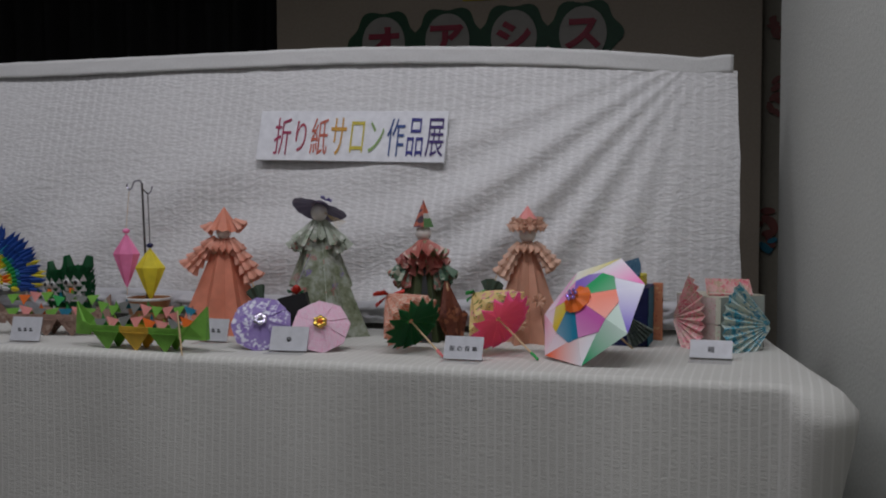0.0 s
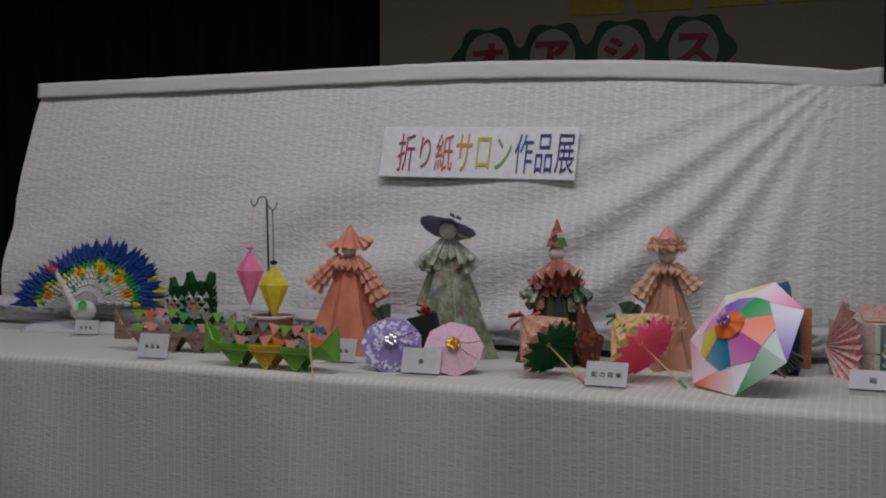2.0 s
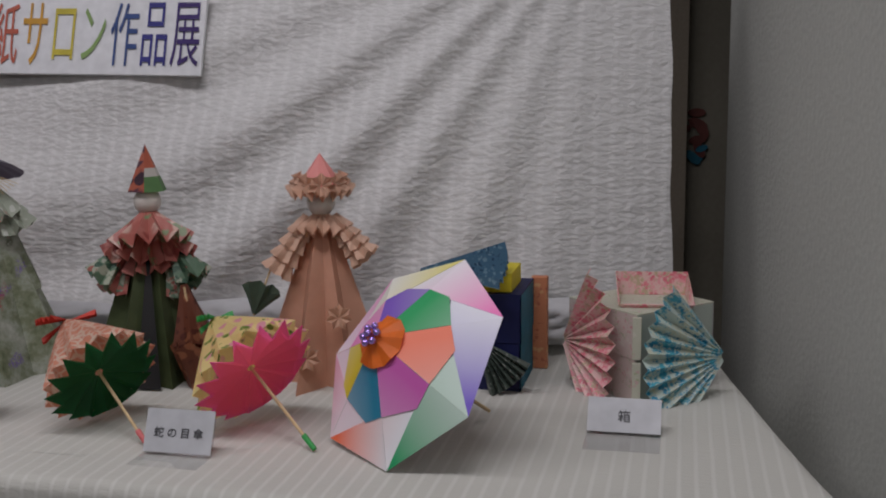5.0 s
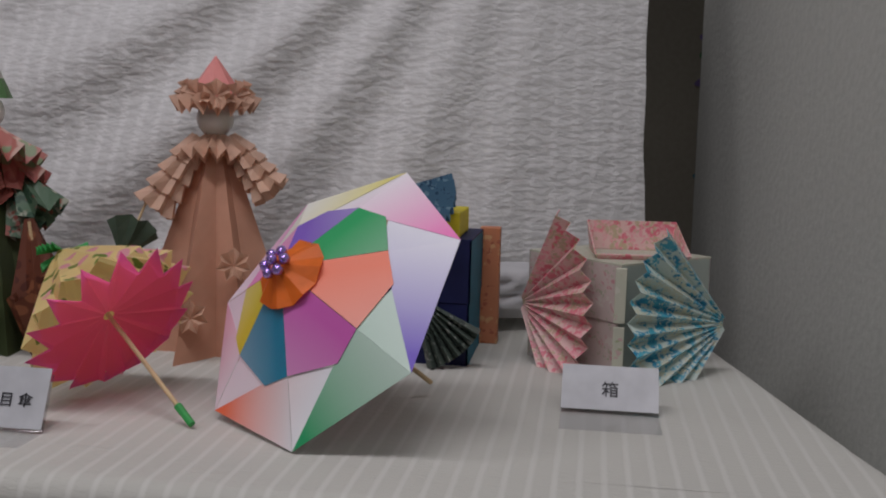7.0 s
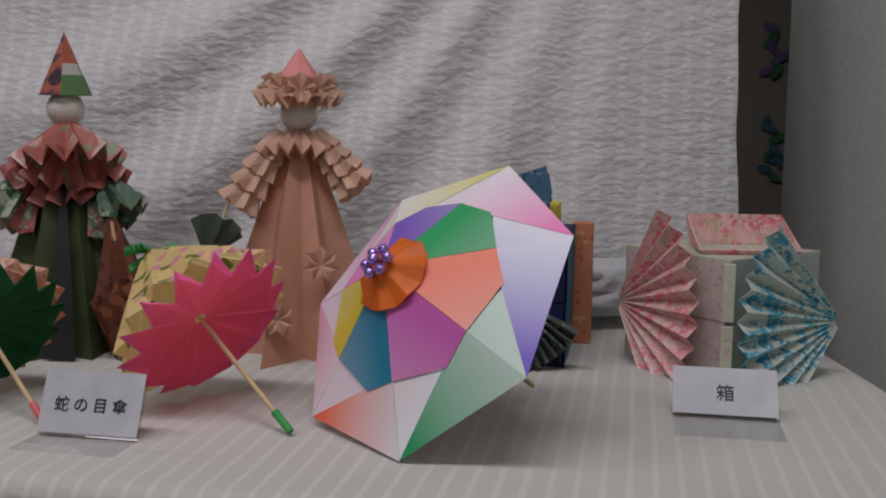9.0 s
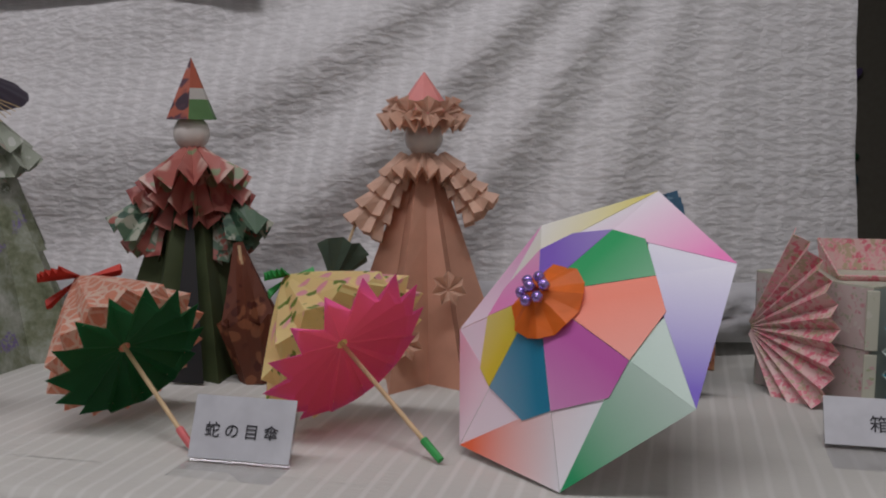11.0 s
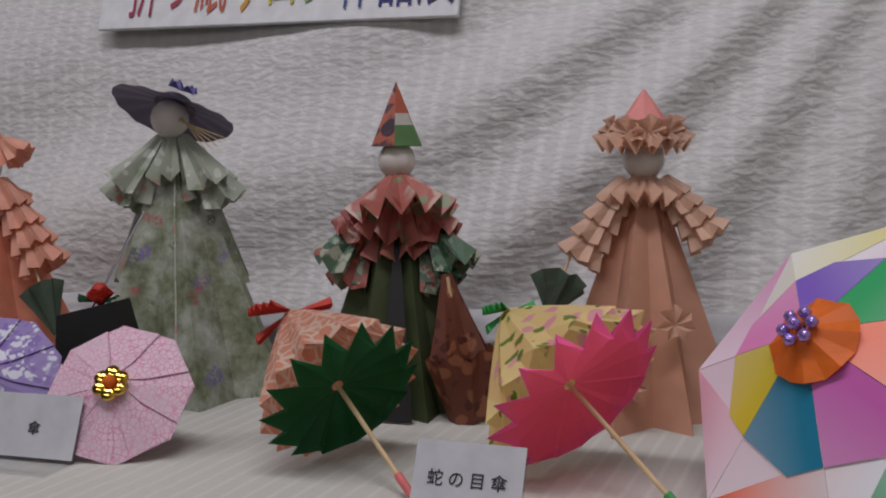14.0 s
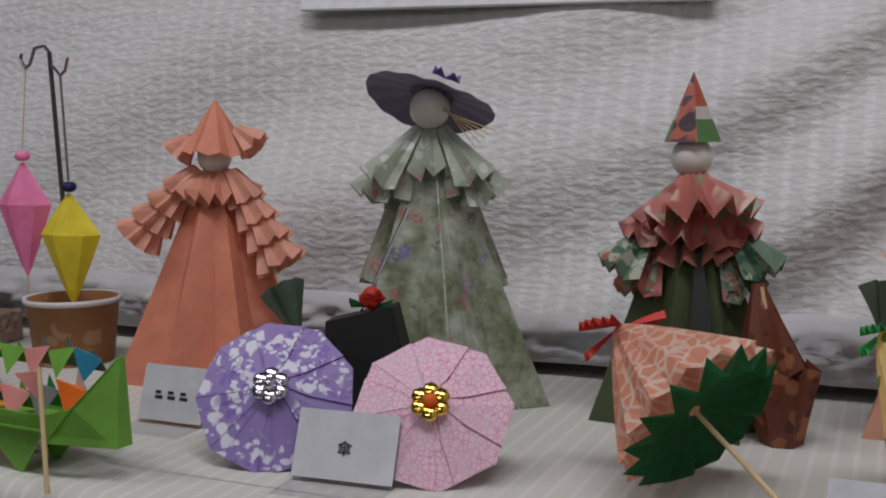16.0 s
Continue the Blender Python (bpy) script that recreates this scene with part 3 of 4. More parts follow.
def closed_parasol(b, top, foot, mat_paper, mat_wood, r=0.014, grip=0.35):
    a, c = Vector(top), Vector(foot)
    d = c - a
    b.rod(a, a + d * 1.02, 0.0012, None, mat_wood)
    b.pleats(c, -d, 0.002, 0.0, r, d.length * (1 - grip), 7, 0.22, mat_paper, zig=0.002)


DOLL_GROUP = "paper dolls in a row before the cloth"


def doll_orange():
    coral = paper("coral_washi", (0.77, 0.29, 0.18), vary=0.08)
    light = paper("pale_coral_washi", (0.77, 0.38, 0.27))
    foil = plain("gilded_paper_edge", (0.62, 0.36, 0.24), 0.35, 0.2)
    b = Build()
    doll_base(b, 0.178, 0.014, 0.074, 0.40, 7, 0.24, 1.0)
    b.pleats((0, 0, 0.190), (0, 0, -1), 0.008, 0.0, 0.036, 0.024, 17, 0.15, 1, zig=0.003)
    b.pleats((0, -0.002, 0.176), (0, 0, -1), 0.010, 0.0, 0.026, 0.018, 12, 0.18, 2, zig=0.003)
    sleeve(b, -1, (1, 1, 1), (-0.016, -0.006, 0.184), (-0.064, -0.016, 0.130), 4, 0.0150, 9)
    sleeve(b, 1, (1, 1, 1), (0.016, -0.006, 0.182), (0.060, -0.018, 0.112), 4, 0.0150, 9)
    b.ball((0, -0.004, 0.199), 0.0150, 3)
    b.pleats((0, 0, 0.248), (0, 0, -1), 0.001, 0.0, 0.031, 0.047, 10, 0.06, 0, zig=0.002)
    b.pleats((-0.020, -0.004, 0.216), (-0.7, -0.15, -0.8), 0.006, 0.0, 0.014, 0.022, 7, 0.2, 1)
    b.pleats((0.020, -0.004, 0.222), (0.8, -0.15, -0.65), 0.006, 0.0, 0.014, 0.024, 7, 0.2, 1)
    closed_parasol(b, (0.058, -0.030, 0.112), (0.088, -0.050, 0.050), 4, 5, 0.017)
    return whole("paper_doll", b, [coral, light, foil, BEAD, GREEN_GREY, WOOD], pose(-0.793, 2.046, TOP, 0, 0, 14), "coral paper doll with pleated hood and ruffled sleeves", "doll", DOLL_GROUP)


def doll_hat():
    robe = mottled("floral_celadon_washi", [(0.09, 0.11, 0.05), (0.24, 0.27, 0.17), (0.42, 0.45, 0.37), (0.64, 0.66, 0.60)], [(0.22, 0.14, 0.45), (0.48, 0.10, 0.12), (0.10, 0.12, 0.06)], 38.0)
    frill = washi("celadon_frill_washi", (0.42, 0.46, 0.37), [(0.26, 0.32, 0.22), (0.62, 0.64, 0.58), (0.55, 0.26, 0.22)], 60.0, 0.4, 0.34)
    brim = paper("plum_black_paper", (0.11, 0.095, 0.14), 0.4)
    straw = plain("straw_hair", (0.55, 0.42, 0.22), 0.6)
    b = Build()
    doll_base(b, 0.205, 0.013, 0.076, 0.35, 6, 0.22, 1.05, 0.006)
    b.pleats((0, -0.004, 0.222), (0, -0.1, -1), 0.008, 0.0, 0.026, 0.038, 12, 0.26, 1, zig=0.003)
    for s in (-1, 1):
        b.pleats((0.008 * s, -0.004, 0.222), (0.50 * s, -0.2, -0.9), 0.006, 0.0, 0.020, 0.056, 8, 0.30, 1, zig=0.002)
        b.pleats((0.018 * s, -0.002, 0.208), (0.52 * s, -0.1, -0.92), 0.006, 0.0, 0.020, 0.052, 7, 0.30, 1, zig=0.002)
        b.pleats((0.020 * s, 0.004, 0.180), (0.26 * s, 0.0, -1), 0.010, 0.0, 0.018, 0.090, 5, 0.12, 0)
    b.ball((0, -0.010, 0.238), 0.0165, 3)
    m = b.m
    b.m = m @ pose(-0.001, 0.002, 0.246, -24, 13, 0)
    b.grid(lambda u, v: ((0.004 + 0.048 * v) * math.cos(u * math.tau) * 1.04, (0.004 + 0.046 * v) * math.sin(u * math.tau), 0.004 - 0.008 * v * v + 0.003 * v * math.sin(u * math.tau * 2 + 1) + 0.0006 * math.cos(u * math.tau * 14) * v), 96, 6, 2, True, True)
    b.grid(lambda u, v: (0.018 * math.cos(u * math.tau) * math.cos(v * math.pi / 2), 0.018 * math.sin(u * math.tau) * math.cos(v * math.pi / 2), 0.003 + 0.012 * math.sin(v * math.pi / 2)), 20, 5, 2, True)
    b.pleats((0.010, -0.022, 0.010), (0.1, -0.5, 0.9), 0.001, 0.0, 0.012, 0.004, 6, 0.3, 4)
    b.m = m
    for i in range(5):
        b.rod((0.012, -0.018 - 0.001 * i, 0.240 - 0.001 * i), (0.038 + 0.004 * i, -0.026, 0.208 + 0.003 * i), 0.0007, 0.0004, 5, 5)
    b.rod((-0.012, -0.046, 0.160), (-0.042, -0.085, 0.085), 0.0014, 0.0008, 6, 6)
    b.rod((0.006, -0.020, 0.196), (0.030, -0.098, 0.004), 0.0009, 0.0009, 1, 5)
    return whole("paper_doll", b, [robe, frill, brim, BEAD, paper("plum_bow_paper", (0.12, 0.10, 0.30)), straw, SILVER], pose(-0.594, 2.062, TOP, 0, 0, 16), "celadon floral paper doll in a wide dark hat", "doll", DOLL_GROUP)


def doll_clown():
    green = paper("moss_green_washi", (0.075, 0.10, 0.04))
    rust = washi("rust_print_washi", (0.47, 0.16, 0.13), [(0.68, 0.48, 0.40), (0.30, 0.07, 0.06), (0.24, 0.30, 0.16)], 34.0, 0.4, 0.36)
    jade = washi("jade_print_washi", (0.13, 0.22, 0.14), [(0.44, 0.46, 0.36), (0.04, 0.10, 0.06), (0.40, 0.12, 0.09)], 90.0, 0.45, 0.5)
    hat = washi("hat_print_washi", (0.46, 0.12, 0.07), [(0.05, 0.025, 0.04), (0.10, 0.04, 0.06), (0.62, 0.60, 0.58)], 60.0, 0.4, 0.50)
    brown = washi("russet_leaf_washi", (0.15, 0.042, 0.020), [(0.30, 0.11, 0.05), (0.09, 0.02, 0.01)], 60.0)
    b = Build()
    doll_base(b, 0.172, 0.013, 0.060, 0.3, 7, 0.24, 1.05)
    # black triangle paints the shade of a recess between the skirt folds
    b.add([(0.004, -0.022, 0.160), (-0.004, -0.068, 0.002), (0.024, -0.072, 0.002)], [(0, 1, 2)], 6)
    b.pleats((0, -0.002, 0.190), (0.10, -0.20, -1), 0.006, 0.0, 0.046, 0.036, 14, 0.18, 1, zig=0.002)
    b.pleats((0, -0.002, 0.180), (-0.10, -0.15, -1), 0.008, 0.0, 0.034, 0.046, 13, 0.20, 1, zig=0.003)
    b.pleats((0, -0.003, 0.160), (0.12, -0.10, -1), 0.008, 0.0, 0.031, 0.038, 11, 0.20, 1, zig=0.002)
    for s in (-1, 1):
        b.pleats((0.016 * s, -0.004, 0.164), (0.5 * s, -0.15, -0.85), 0.008, 0.0, 0.020, 0.036, 8, 0.26, 1, zig=0.005)
        b.pleats((0.028 * s, -0.008, 0.146), (0.48 * s, -0.2, -0.85), 0.008, 0.0, 0.021, 0.042, 8, 0.26, 2, zig=0.005)
        b.pleats((0.024 * s, -0.006, 0.134), (0.35 * s, -0.2, -0.95), 0.008, 0.0, 0.018, 0.040, 7, 0.26, 1 if s < 0 else 2, zig=0.005)
    b.ball((0, -0.002, 0.1995), 0.0155, 3)
    for i in range(6):
        # one half printed dark, the other in bands of rust, white and green
        for lo, hi, tone in ((0.0, 0.50, 4 if i < 1 else 8), (0.50, 0.68, 4 if i < 1 else 9), (0.68, 1.0, 4 if i < 1 else 10)):
            a0, a1 = -2.50 + i * math.tau / 6, -2.50 + (i + 1) * math.tau / 6
            b.add([(0.0225 * q * math.cos(a), 0.0225 * q * math.sin(a), 0.263 - 0.052 * q) for q, a in ((lo, a0), (hi, a0), (hi, a1), (lo, a1))], [(0, 1, 2, 3)], tone)
    b.rod((0.048, -0.046, 0.110), (0.064, -0.062, 0.012), 0.0015, None, 7, 6)
    b.pleats((0.064, -0.052, 0.000), (-0.10, 0.03, 1), 0.014, 0.0, 0.025, 0.054, 7, 0.18, 5, zig=0.006)
    b.pleats((0.046, -0.040, 0.112), (0.14, -0.05, -1), 0.004, 0.0, 0.023, 0.066, 6, 0.16, 5, zig=0.004)
    return whole("paper_doll", b, [green, rust, jade, BEAD, hat, brown, BLACK, WOOD, paper("hat_rust_paper", (0.52, 0.13, 0.07)), paper("hat_white_paper", (0.62, 0.60, 0.55)), paper("hat_green_paper", (0.12, 0.26, 0.09))], pose(-0.387, 2.074, TOP, 0, 0, 12), "moss green paper doll with rust collar and cone hat", "doll", DOLL_GROUP)


def doll_peach():
    peach = paper("peach_washi", (0.70, 0.38, 0.26), vary=0.06)
    frill = paper("peach_frill_washi", (0.72, 0.47, 0.34))
    cap = paper("salmon_pink_paper", (0.95, 0.36, 0.33))
    b = Build()
    doll_base(b, 0.172, 0.012, 0.059, 0.30, 7, 0.28, 1.05)
    b.pleats((0, -0.002, 0.187), (0, -0.1, -1), 0.006, 0.0, 0.030, 0.022, 15, 0.17, 1, zig=0.003)
    b.pleats((0, -0.004, 0.176), (0, -0.1, -1), 0.012, 0.0, 0.024, 0.014, 14, 0.20, 1, zig=0.004)
    sleeve(b, -1, (1, 1, 1), (-0.014, -0.006, 0.178), (-0.046, -0.018, 0.126), 4, 0.0125, 8)
    sleeve(b, 1, (1, 1, 1), (0.014, -0.006, 0.178), (0.046, -0.016, 0.140), 4, 0.0125, 8)
    b.ball((0, -0.002, 0.198), 0.0160, 3)
    b.pleats((0, 0, 0.222), (0, 0, -1), 0.016, -0.002, 0.034, 0.014, 16, 0.18, 1, zig=0.005)
    for i in range(9):
        a = math.tau * i / 9
        b.pleats((0.024 * math.cos(a), 0.024 * math.sin(a), 0.217), (math.cos(a), math.sin(a), 0.1), 0.001, 0.0, 0.0125, 0.005, 7, 0.34, 1)
    b.pleats((0, 0, 0.251), (0, 0, -1), 0.0006, 0.0, 0.0245, 0.033, 4, 0.03, 2)
    for x, y, z in ((0.022, -0.050, 0.078), (-0.012, -0.062, 0.036)):
        b.pleats((x, y, z), (0.1, -1, 0.3), 0.001, 0.0, 0.0125, 0.006, 7, 0.42, 1)
    closed_parasol(b, (-0.054, -0.024, 0.128), (-0.070, -0.046, 0.082), 4, 5, 0.019, 0.42)
    return whole("paper_doll", b, [peach, frill, cap, BEAD, GREEN_GREY, WOOD], pose(-0.193, 2.102, TOP, 0, 0, 12), "peach paper doll with ruffled cap and small parasol", "doll", DOLL_GROUP)


GREEN_GREY = paper("grey_green_paper", (0.07, 0.105, 0.07))
doll_orange()
doll_hat()
doll_clown()
doll_peach()


# ---- big gradation parasol ----
def axes(centre, normal, toward):
    z = Vector(normal).normalized()
    x = Vector(toward) - Vector(centre)
    x = (x - z * x.dot(z)).normalized()
    y = z.cross(x)
    return Matrix((x, y, z)).transposed().to_4x4()


def big_parasol():
    c = Vector((-0.0404, 1.8983, 0.7805))
    m = Matrix.Translation(c) @ axes(c, (-0.4932, -0.6461, 0.5825), (0.002, 1.942, 0.8655))
    t = thing("paper_parasol", m, "large multicoloured gradation paper parasol lying open on its rim", "parasol")
    R, h, n = 0.1050, 0.046, 7
    # the rim corners run clockwise as seen from outside
    apex = Vector((0, 0, h))
    rim = [Vector((R * math.cos(-math.tau * i / n), R * math.sin(-math.tau * i / n), 0.0)) for i in range(n + 2)]

    def on(i, along, s):
        edge = rim[i].lerp(rim[i + 1], along)
        return apex.lerp(edge, s)

    tones_in = [(0.03, 0.36, 0.12), (0.92, 0.22, 0.12), (0.60, 0.12, 0.44), (0.01, 0.22, 0.36), (0.70, 0.58, 0.04), (0.80, 0.26, 0.56), (0.20, 0.10, 0.52)]
    tones_out = [(0.90, 0.25, 0.55), (0.16, 0.09, 0.55), (0.02, 0.32, 0.12), (0.90, 0.16, 0.06), (0.85, 0.45, 0.58), (0.80, 0.35, 0.60), (0.78, 0.70, 0.20)]
    pales = [(0.84, 0.80, 0.84), (0.80, 0.80, 0.87), (0.58, 0.72, 0.63), (0.82, 0.82, 0.85), (0.84, 0.74, 0.80), (0.84, 0.76, 0.84), (0.80, 0.80, 0.74)]
    for i in range(n):
        up = (rim[i] - apex).cross(rim[i + 1] - apex).normalized()
        up = up if up.z > 0 else -up
        pre = (i - 1) % n
        # one folded triangle, creased over the rib: pale at its inner corner, the full colour at the far rim corner
        b = Build()
        a, x = on(pre, 0.31, 0.755), on(i, 0.0, 0.57)
        b.add([a, rim[i], x], [(0, 1, 2)], 0, [(0.10, 0), (0.16, 0), (0.30, 0)])
        lift = up * 0.0004
        k = 8
        for j in range(k):
            p, q = j / k, (j + 1) / k
            near, far = x.lerp(rim[i + 1], p) + lift, x.lerp(rim[i + 1], q) + lift
            near2, far2 = rim[i].lerp(rim[i + 1], p) + lift, rim[i].lerp(rim[i + 1], q) + lift
            b.add([near, near2, far2, far], [(0, 1, 2, 3)], 0, [(0.30 + 0.70 * p, 0), (0.16 + 0.84 * p, 0), (0.16 + 0.84 * q, 0), (0.30 + 0.70 * q, 0)])
        part("outer_panel", b, fading("gradation_outer", tones_out[i], pales[i]), t, thick=0.0002)
        b = Build()
        lift = up * 0.0009
        b.add([apex + lift, on(i, 0.0, 0.60) + lift, on(i, 0.40, 0.71) + lift, on(i, 1.0, 0.60) + lift], [(0, 1, 2, 3)], 0, [(1.0, 0), (1.0, 1), (0.75, 1), (0.55, 1)])
        part("inner_panel", b, fading("gradation_inner", tones_in[i], tuple(0.35 + 0.55 * v for v in tones_in[i])), t, thick=0.0003)
    b = Build()
    b.pleats((0, 0, h), (0, 0, 1), 0.003, 0.0035, 0.0255, -0.0085, 8, 0.05, 0, zig=0.001)
    rosette = part("rosette", b, ORANGE, t, "orange pleated paper rosette", thick=0.0006)
    for i in range(7):
        b = Build()
        a = i * math.tau / 6
        r = 0.0 if i == 6 else 0.0082
        b.ball((r * math.cos(a), r * math.sin(a), h + 0.0070 + (0.003 if i == 6 else 0)), 0.0038, 0, 6)
        part("bead", b, LILAC_BEAD, rosette)
    b = Build()
    b.rod((0, 0, h * 0.9), (0.0, 0.0, -0.118), 0.0018)
    part("stick", b, WOOD, t)


big_parasol()


# ---- two small folded parasols seen from outside ----
def facet_parasol(name, c, normal, R, h, skin, jewel, label, n=8, turn=0.0):
    c = Vector(c)
    m = Matrix.Translation(c) @ axes(c, normal, (c.x, c.y, c.z + 1))
    t = thing(name, m, label, "parasol", "small folded paper parasols")
    b = Build()
    for i in range(n):
        a0, a1 = turn + i * math.tau / n, turn + (i + 1) * math.tau / n
        p0, p1 = Vector((R * math.cos(a0), R * math.sin(a0), 0)), Vector((R * math.cos(a1), R * math.sin(a1), 0))
        up = Vector((0, 0, h))
        b.add([p0, p1, up], [(0, 1, 2)])
        b.add([p0, p1, (p0 + p1) * 0.44 - Vector((0, 0, 0.012))], [(0, 2, 1)])
        # overlapping fold, lifted along one edge
        e = (up - p0).cross(up - p1).normalized()
        e = e if e.z > 0 else -e
        b.add([p0.lerp(p1, 0.30) + e * 0.0015, p1.lerp(up, 0.02) + e * 0.0005, p1.lerp(up, 0.90) + e * 0.0005, p0.lerp(up, 0.62).lerp(p1, 0.12) + e * 0.0017], [(0, 1, 2, 3)])
    part("canopy", b, skin, t, thick=0.0007)
    b = Build()
    k = 6
    for i in range(k):
        a = i * math.tau / k
        b.ball((0.0075 * math.cos(a), 0.0075 * math.sin(a), h + 0.003), 0.0058, 0, 8, (1, 1, 0.45))
    b.ball((0, 0, h + 0.006), 0.0045, 1, 8)
    part("sequin_flower", b, [jewel, ORANGE if jewel is GOLD else SILVER], t, "glittering sequin flower")
    b = Build()
    b.rod((0, 0, h * 0.8), (0, 0, -0.055), 0.0016)
    part("stick", b, WOOD, t)


PINK_WASHI = netted("pink_crackle_washi", (0.86, 0.66, 0.75), (0.78, 0.32, 0.50), 250.0, 0.045)
LILAC_WASHI = washi("lilac_blossom_washi", (0.30, 0.22, 0.50), [(0.74, 0.74, 0.82), (0.24, 0.15, 0.46), (0.72, 0.72, 0.82)], 88.0, 0.5, 0.40)
facet_parasol("small_parasol", (-0.511, 1.876, 0.7415), (0.27, -0.77, 0.57), 0.0525, 0.016, PINK_WASHI, GOLD, "pale pink folded paper parasol with gold sequins", 8, 0.1)
facet_parasol("small_parasol", (-0.622, 1.868, 0.7430), (0.30, -0.77, 0.54), 0.0545, 0.018, LILAC_WASHI, SILVER, "lilac blossom-print folded paper parasol with silver sequins", 9, 0.2)


# ---- bamboo-handled parasols seen from inside ----
def open_parasol(c, end, R, h, skin, lining, tip, ribbon, label, spin=0.0):
    c, end = Vector(c), Vector(end)
    m = Matrix.Translation(c) @ axes(c, c - end, (c.x, c.y, c.z + 1))
    t = thing("open_parasol", m, label, "parasol", "open paper parasols with skewer handles")
    n = 14

    def cone(u, v):
        i = round(u * 2 * n)
        a = u * math.tau + spin
        k = 0.82 if i % 2 else 1.0
        r = 0.005 + (R * (k if v > 0.99 else 0.5 + 0.5 * k) - 0.005) * v ** 0.92
        return (r * math.cos(a), r * math.sin(a), h * (1 - v) + 0.003)

    b = Build()
    b.grid(cone, 2 * n, 5, 0, True)
    part("canopy", b, skin, t)

    def lining_at(u, v):
        i = round(u * 2 * n)
        a = u * math.tau + spin
        k = 1.03 if i % 2 else 0.78
        r = 0.004 + (R * 0.955 * (k if v > 0.99 else 0.5 + 0.5 * k) - 0.004) * v
        return (r * math.cos(a), r * math.sin(a), 0.10 * h * (1 - v) - 0.002 * v + (0.0046 if i % 2 else -0.0046) * v)

    b = Build()
    b.grid(lining_at, 2 * n, 5, 0, True)
    part("pleated_lining", b, lining, t)
    d = (c - end).length
    b = Build()
    b.rod((0, 0, 0.3 * h), (0, 0, -d + 0.016), 0.0016)
    handle = part("handle", b, WOOD, t)
    b = Build()
    b.rod((0, 0, -d + 0.018), (0, 0, -d), 0.0027, 0.0024)
    part("tip", b, tip, handle)
    for i in range(6):
        b = Build()
        b.fan((0.001 * i - 0.001, 0, h + 0.003), ((-0.5, 0.1, 0.45)[i % 3], (1 if i < 3 else -1) * (0.6 + 0.2 * (i % 3)), (-0.10, 0.05, -0.25)[i % 3]), (0.6, 0, 0.8), 0.019 + (0.011 if ribbon is RED else 0.0), 0.6, 3, 0.0026, 0)
        part("ribbon_loop", b, ribbon, t, thick=0.0005)


ROOF = netted("tortoiseshell_orange_washi", (0.90, 0.40, 0.27), (0.96, 0.74, 0.60), 95.0, 0.07, 0.5, 0.50)
LEMON = washi("yellow_leaf_washi", (0.97, 0.89, 0.40), [(0.92, 0.50, 0.58), (0.20, 0.36, 0.06)], 62.0, 0.4, 0.34, 0.55)
open_parasol((-0.1951, 1.9093, 0.7575), (-0.121, 1.864, 0.703), 0.0648, 0.074, LEMON, PINK, GREEN_TIP, GREEN_TIP, "open paper parasol, yellow leaf print outside, magenta lining")
open_parasol((-0.3443, 1.8898, 0.7505), (-0.278, 1.848, 0.703), 0.0580, 0.080, ROOF, GREEN, paper("pink_tip", (0.80, 0.20, 0.20)), RED, "open paper parasol, orange print outside, dark green lining", 0.2)


# ---- name cards on clear stands ----
def name_card(at, turn, w, h, words, size, lean=28, base=0.03, label="white name card on a clear acrylic stand"):
    t = thing("name_card", pose(*at, 0, 0, turn), label, "name card", "name cards")
    k = math.radians(lean)
    b = Build()
    top = (0.0, math.sin(k) * h, math.cos(k) * h)
    b.grid(lambda u, v: (-w / 2 + w * u, [-base, 0.0, 0.97 * top[1]][int(round(v * 2))], [0.0012, 0.0012, 0.97 * top[2]][int(round(v * 2))]), 1, 2)
    stand = part("stand", b, ACRYLIC, t, "clear acrylic stand", thick=0.0010)
    stand.visible_shadow = False
    b = Build(pose(0, -0.0016, 0.003, -lean, 0, 0))
    b.box((-w / 2, -0.0006, 0.0), (w / 2, 0.0, h))
    card = part("card", b, CARD, t)
    face = pose(0, -0.0016, 0.003, -lean, 0, 0) @ Matrix.Translation((0, -0.0011, h * 0.46))
    if words:
        me = lettering(words, size)
        me.materials.append(INK)
        ob = new("writing", me)
        ob.parent = card
        ob.matrix_local = face
        return t
    for i in range(3):
        for lo, hi, wide in ((-0.30, -0.05, 0.7), (0.08, 0.32, 0.5)):
            b = Build(face)
            x0 = -size * 1.6 + i * size * 1.15
            b.box((x0, 0, size * lo), (x0 + size * wide, 0.0002, size * hi))
            part("written_bar", b, INK, card)
    return t


name_card((-0.240, 1.833, TOP), 0, 0.066, 0.039, "蛇 の 目 傘", 0.0100, 24)
name_card((-0.556, 1.838, TOP), 4, 0.069, 0.043, "傘", 0.0105, 22)
name_card((0.147, 1.962, TOP), 0, 0.068, 0.034, "箱", 0.0125, 38, 0.044)
name_card((-1.080, 1.812, TOP), 6, 0.061, 0.045, "", 0.010, 18)
name_card((-0.742, 1.908, TOP), 0, 0.058, 0.042, "", 0.010, 18)
name_card((-1.443, 2.06, TOP), 10, 0.056, 0.030, "", 0.009, 15)


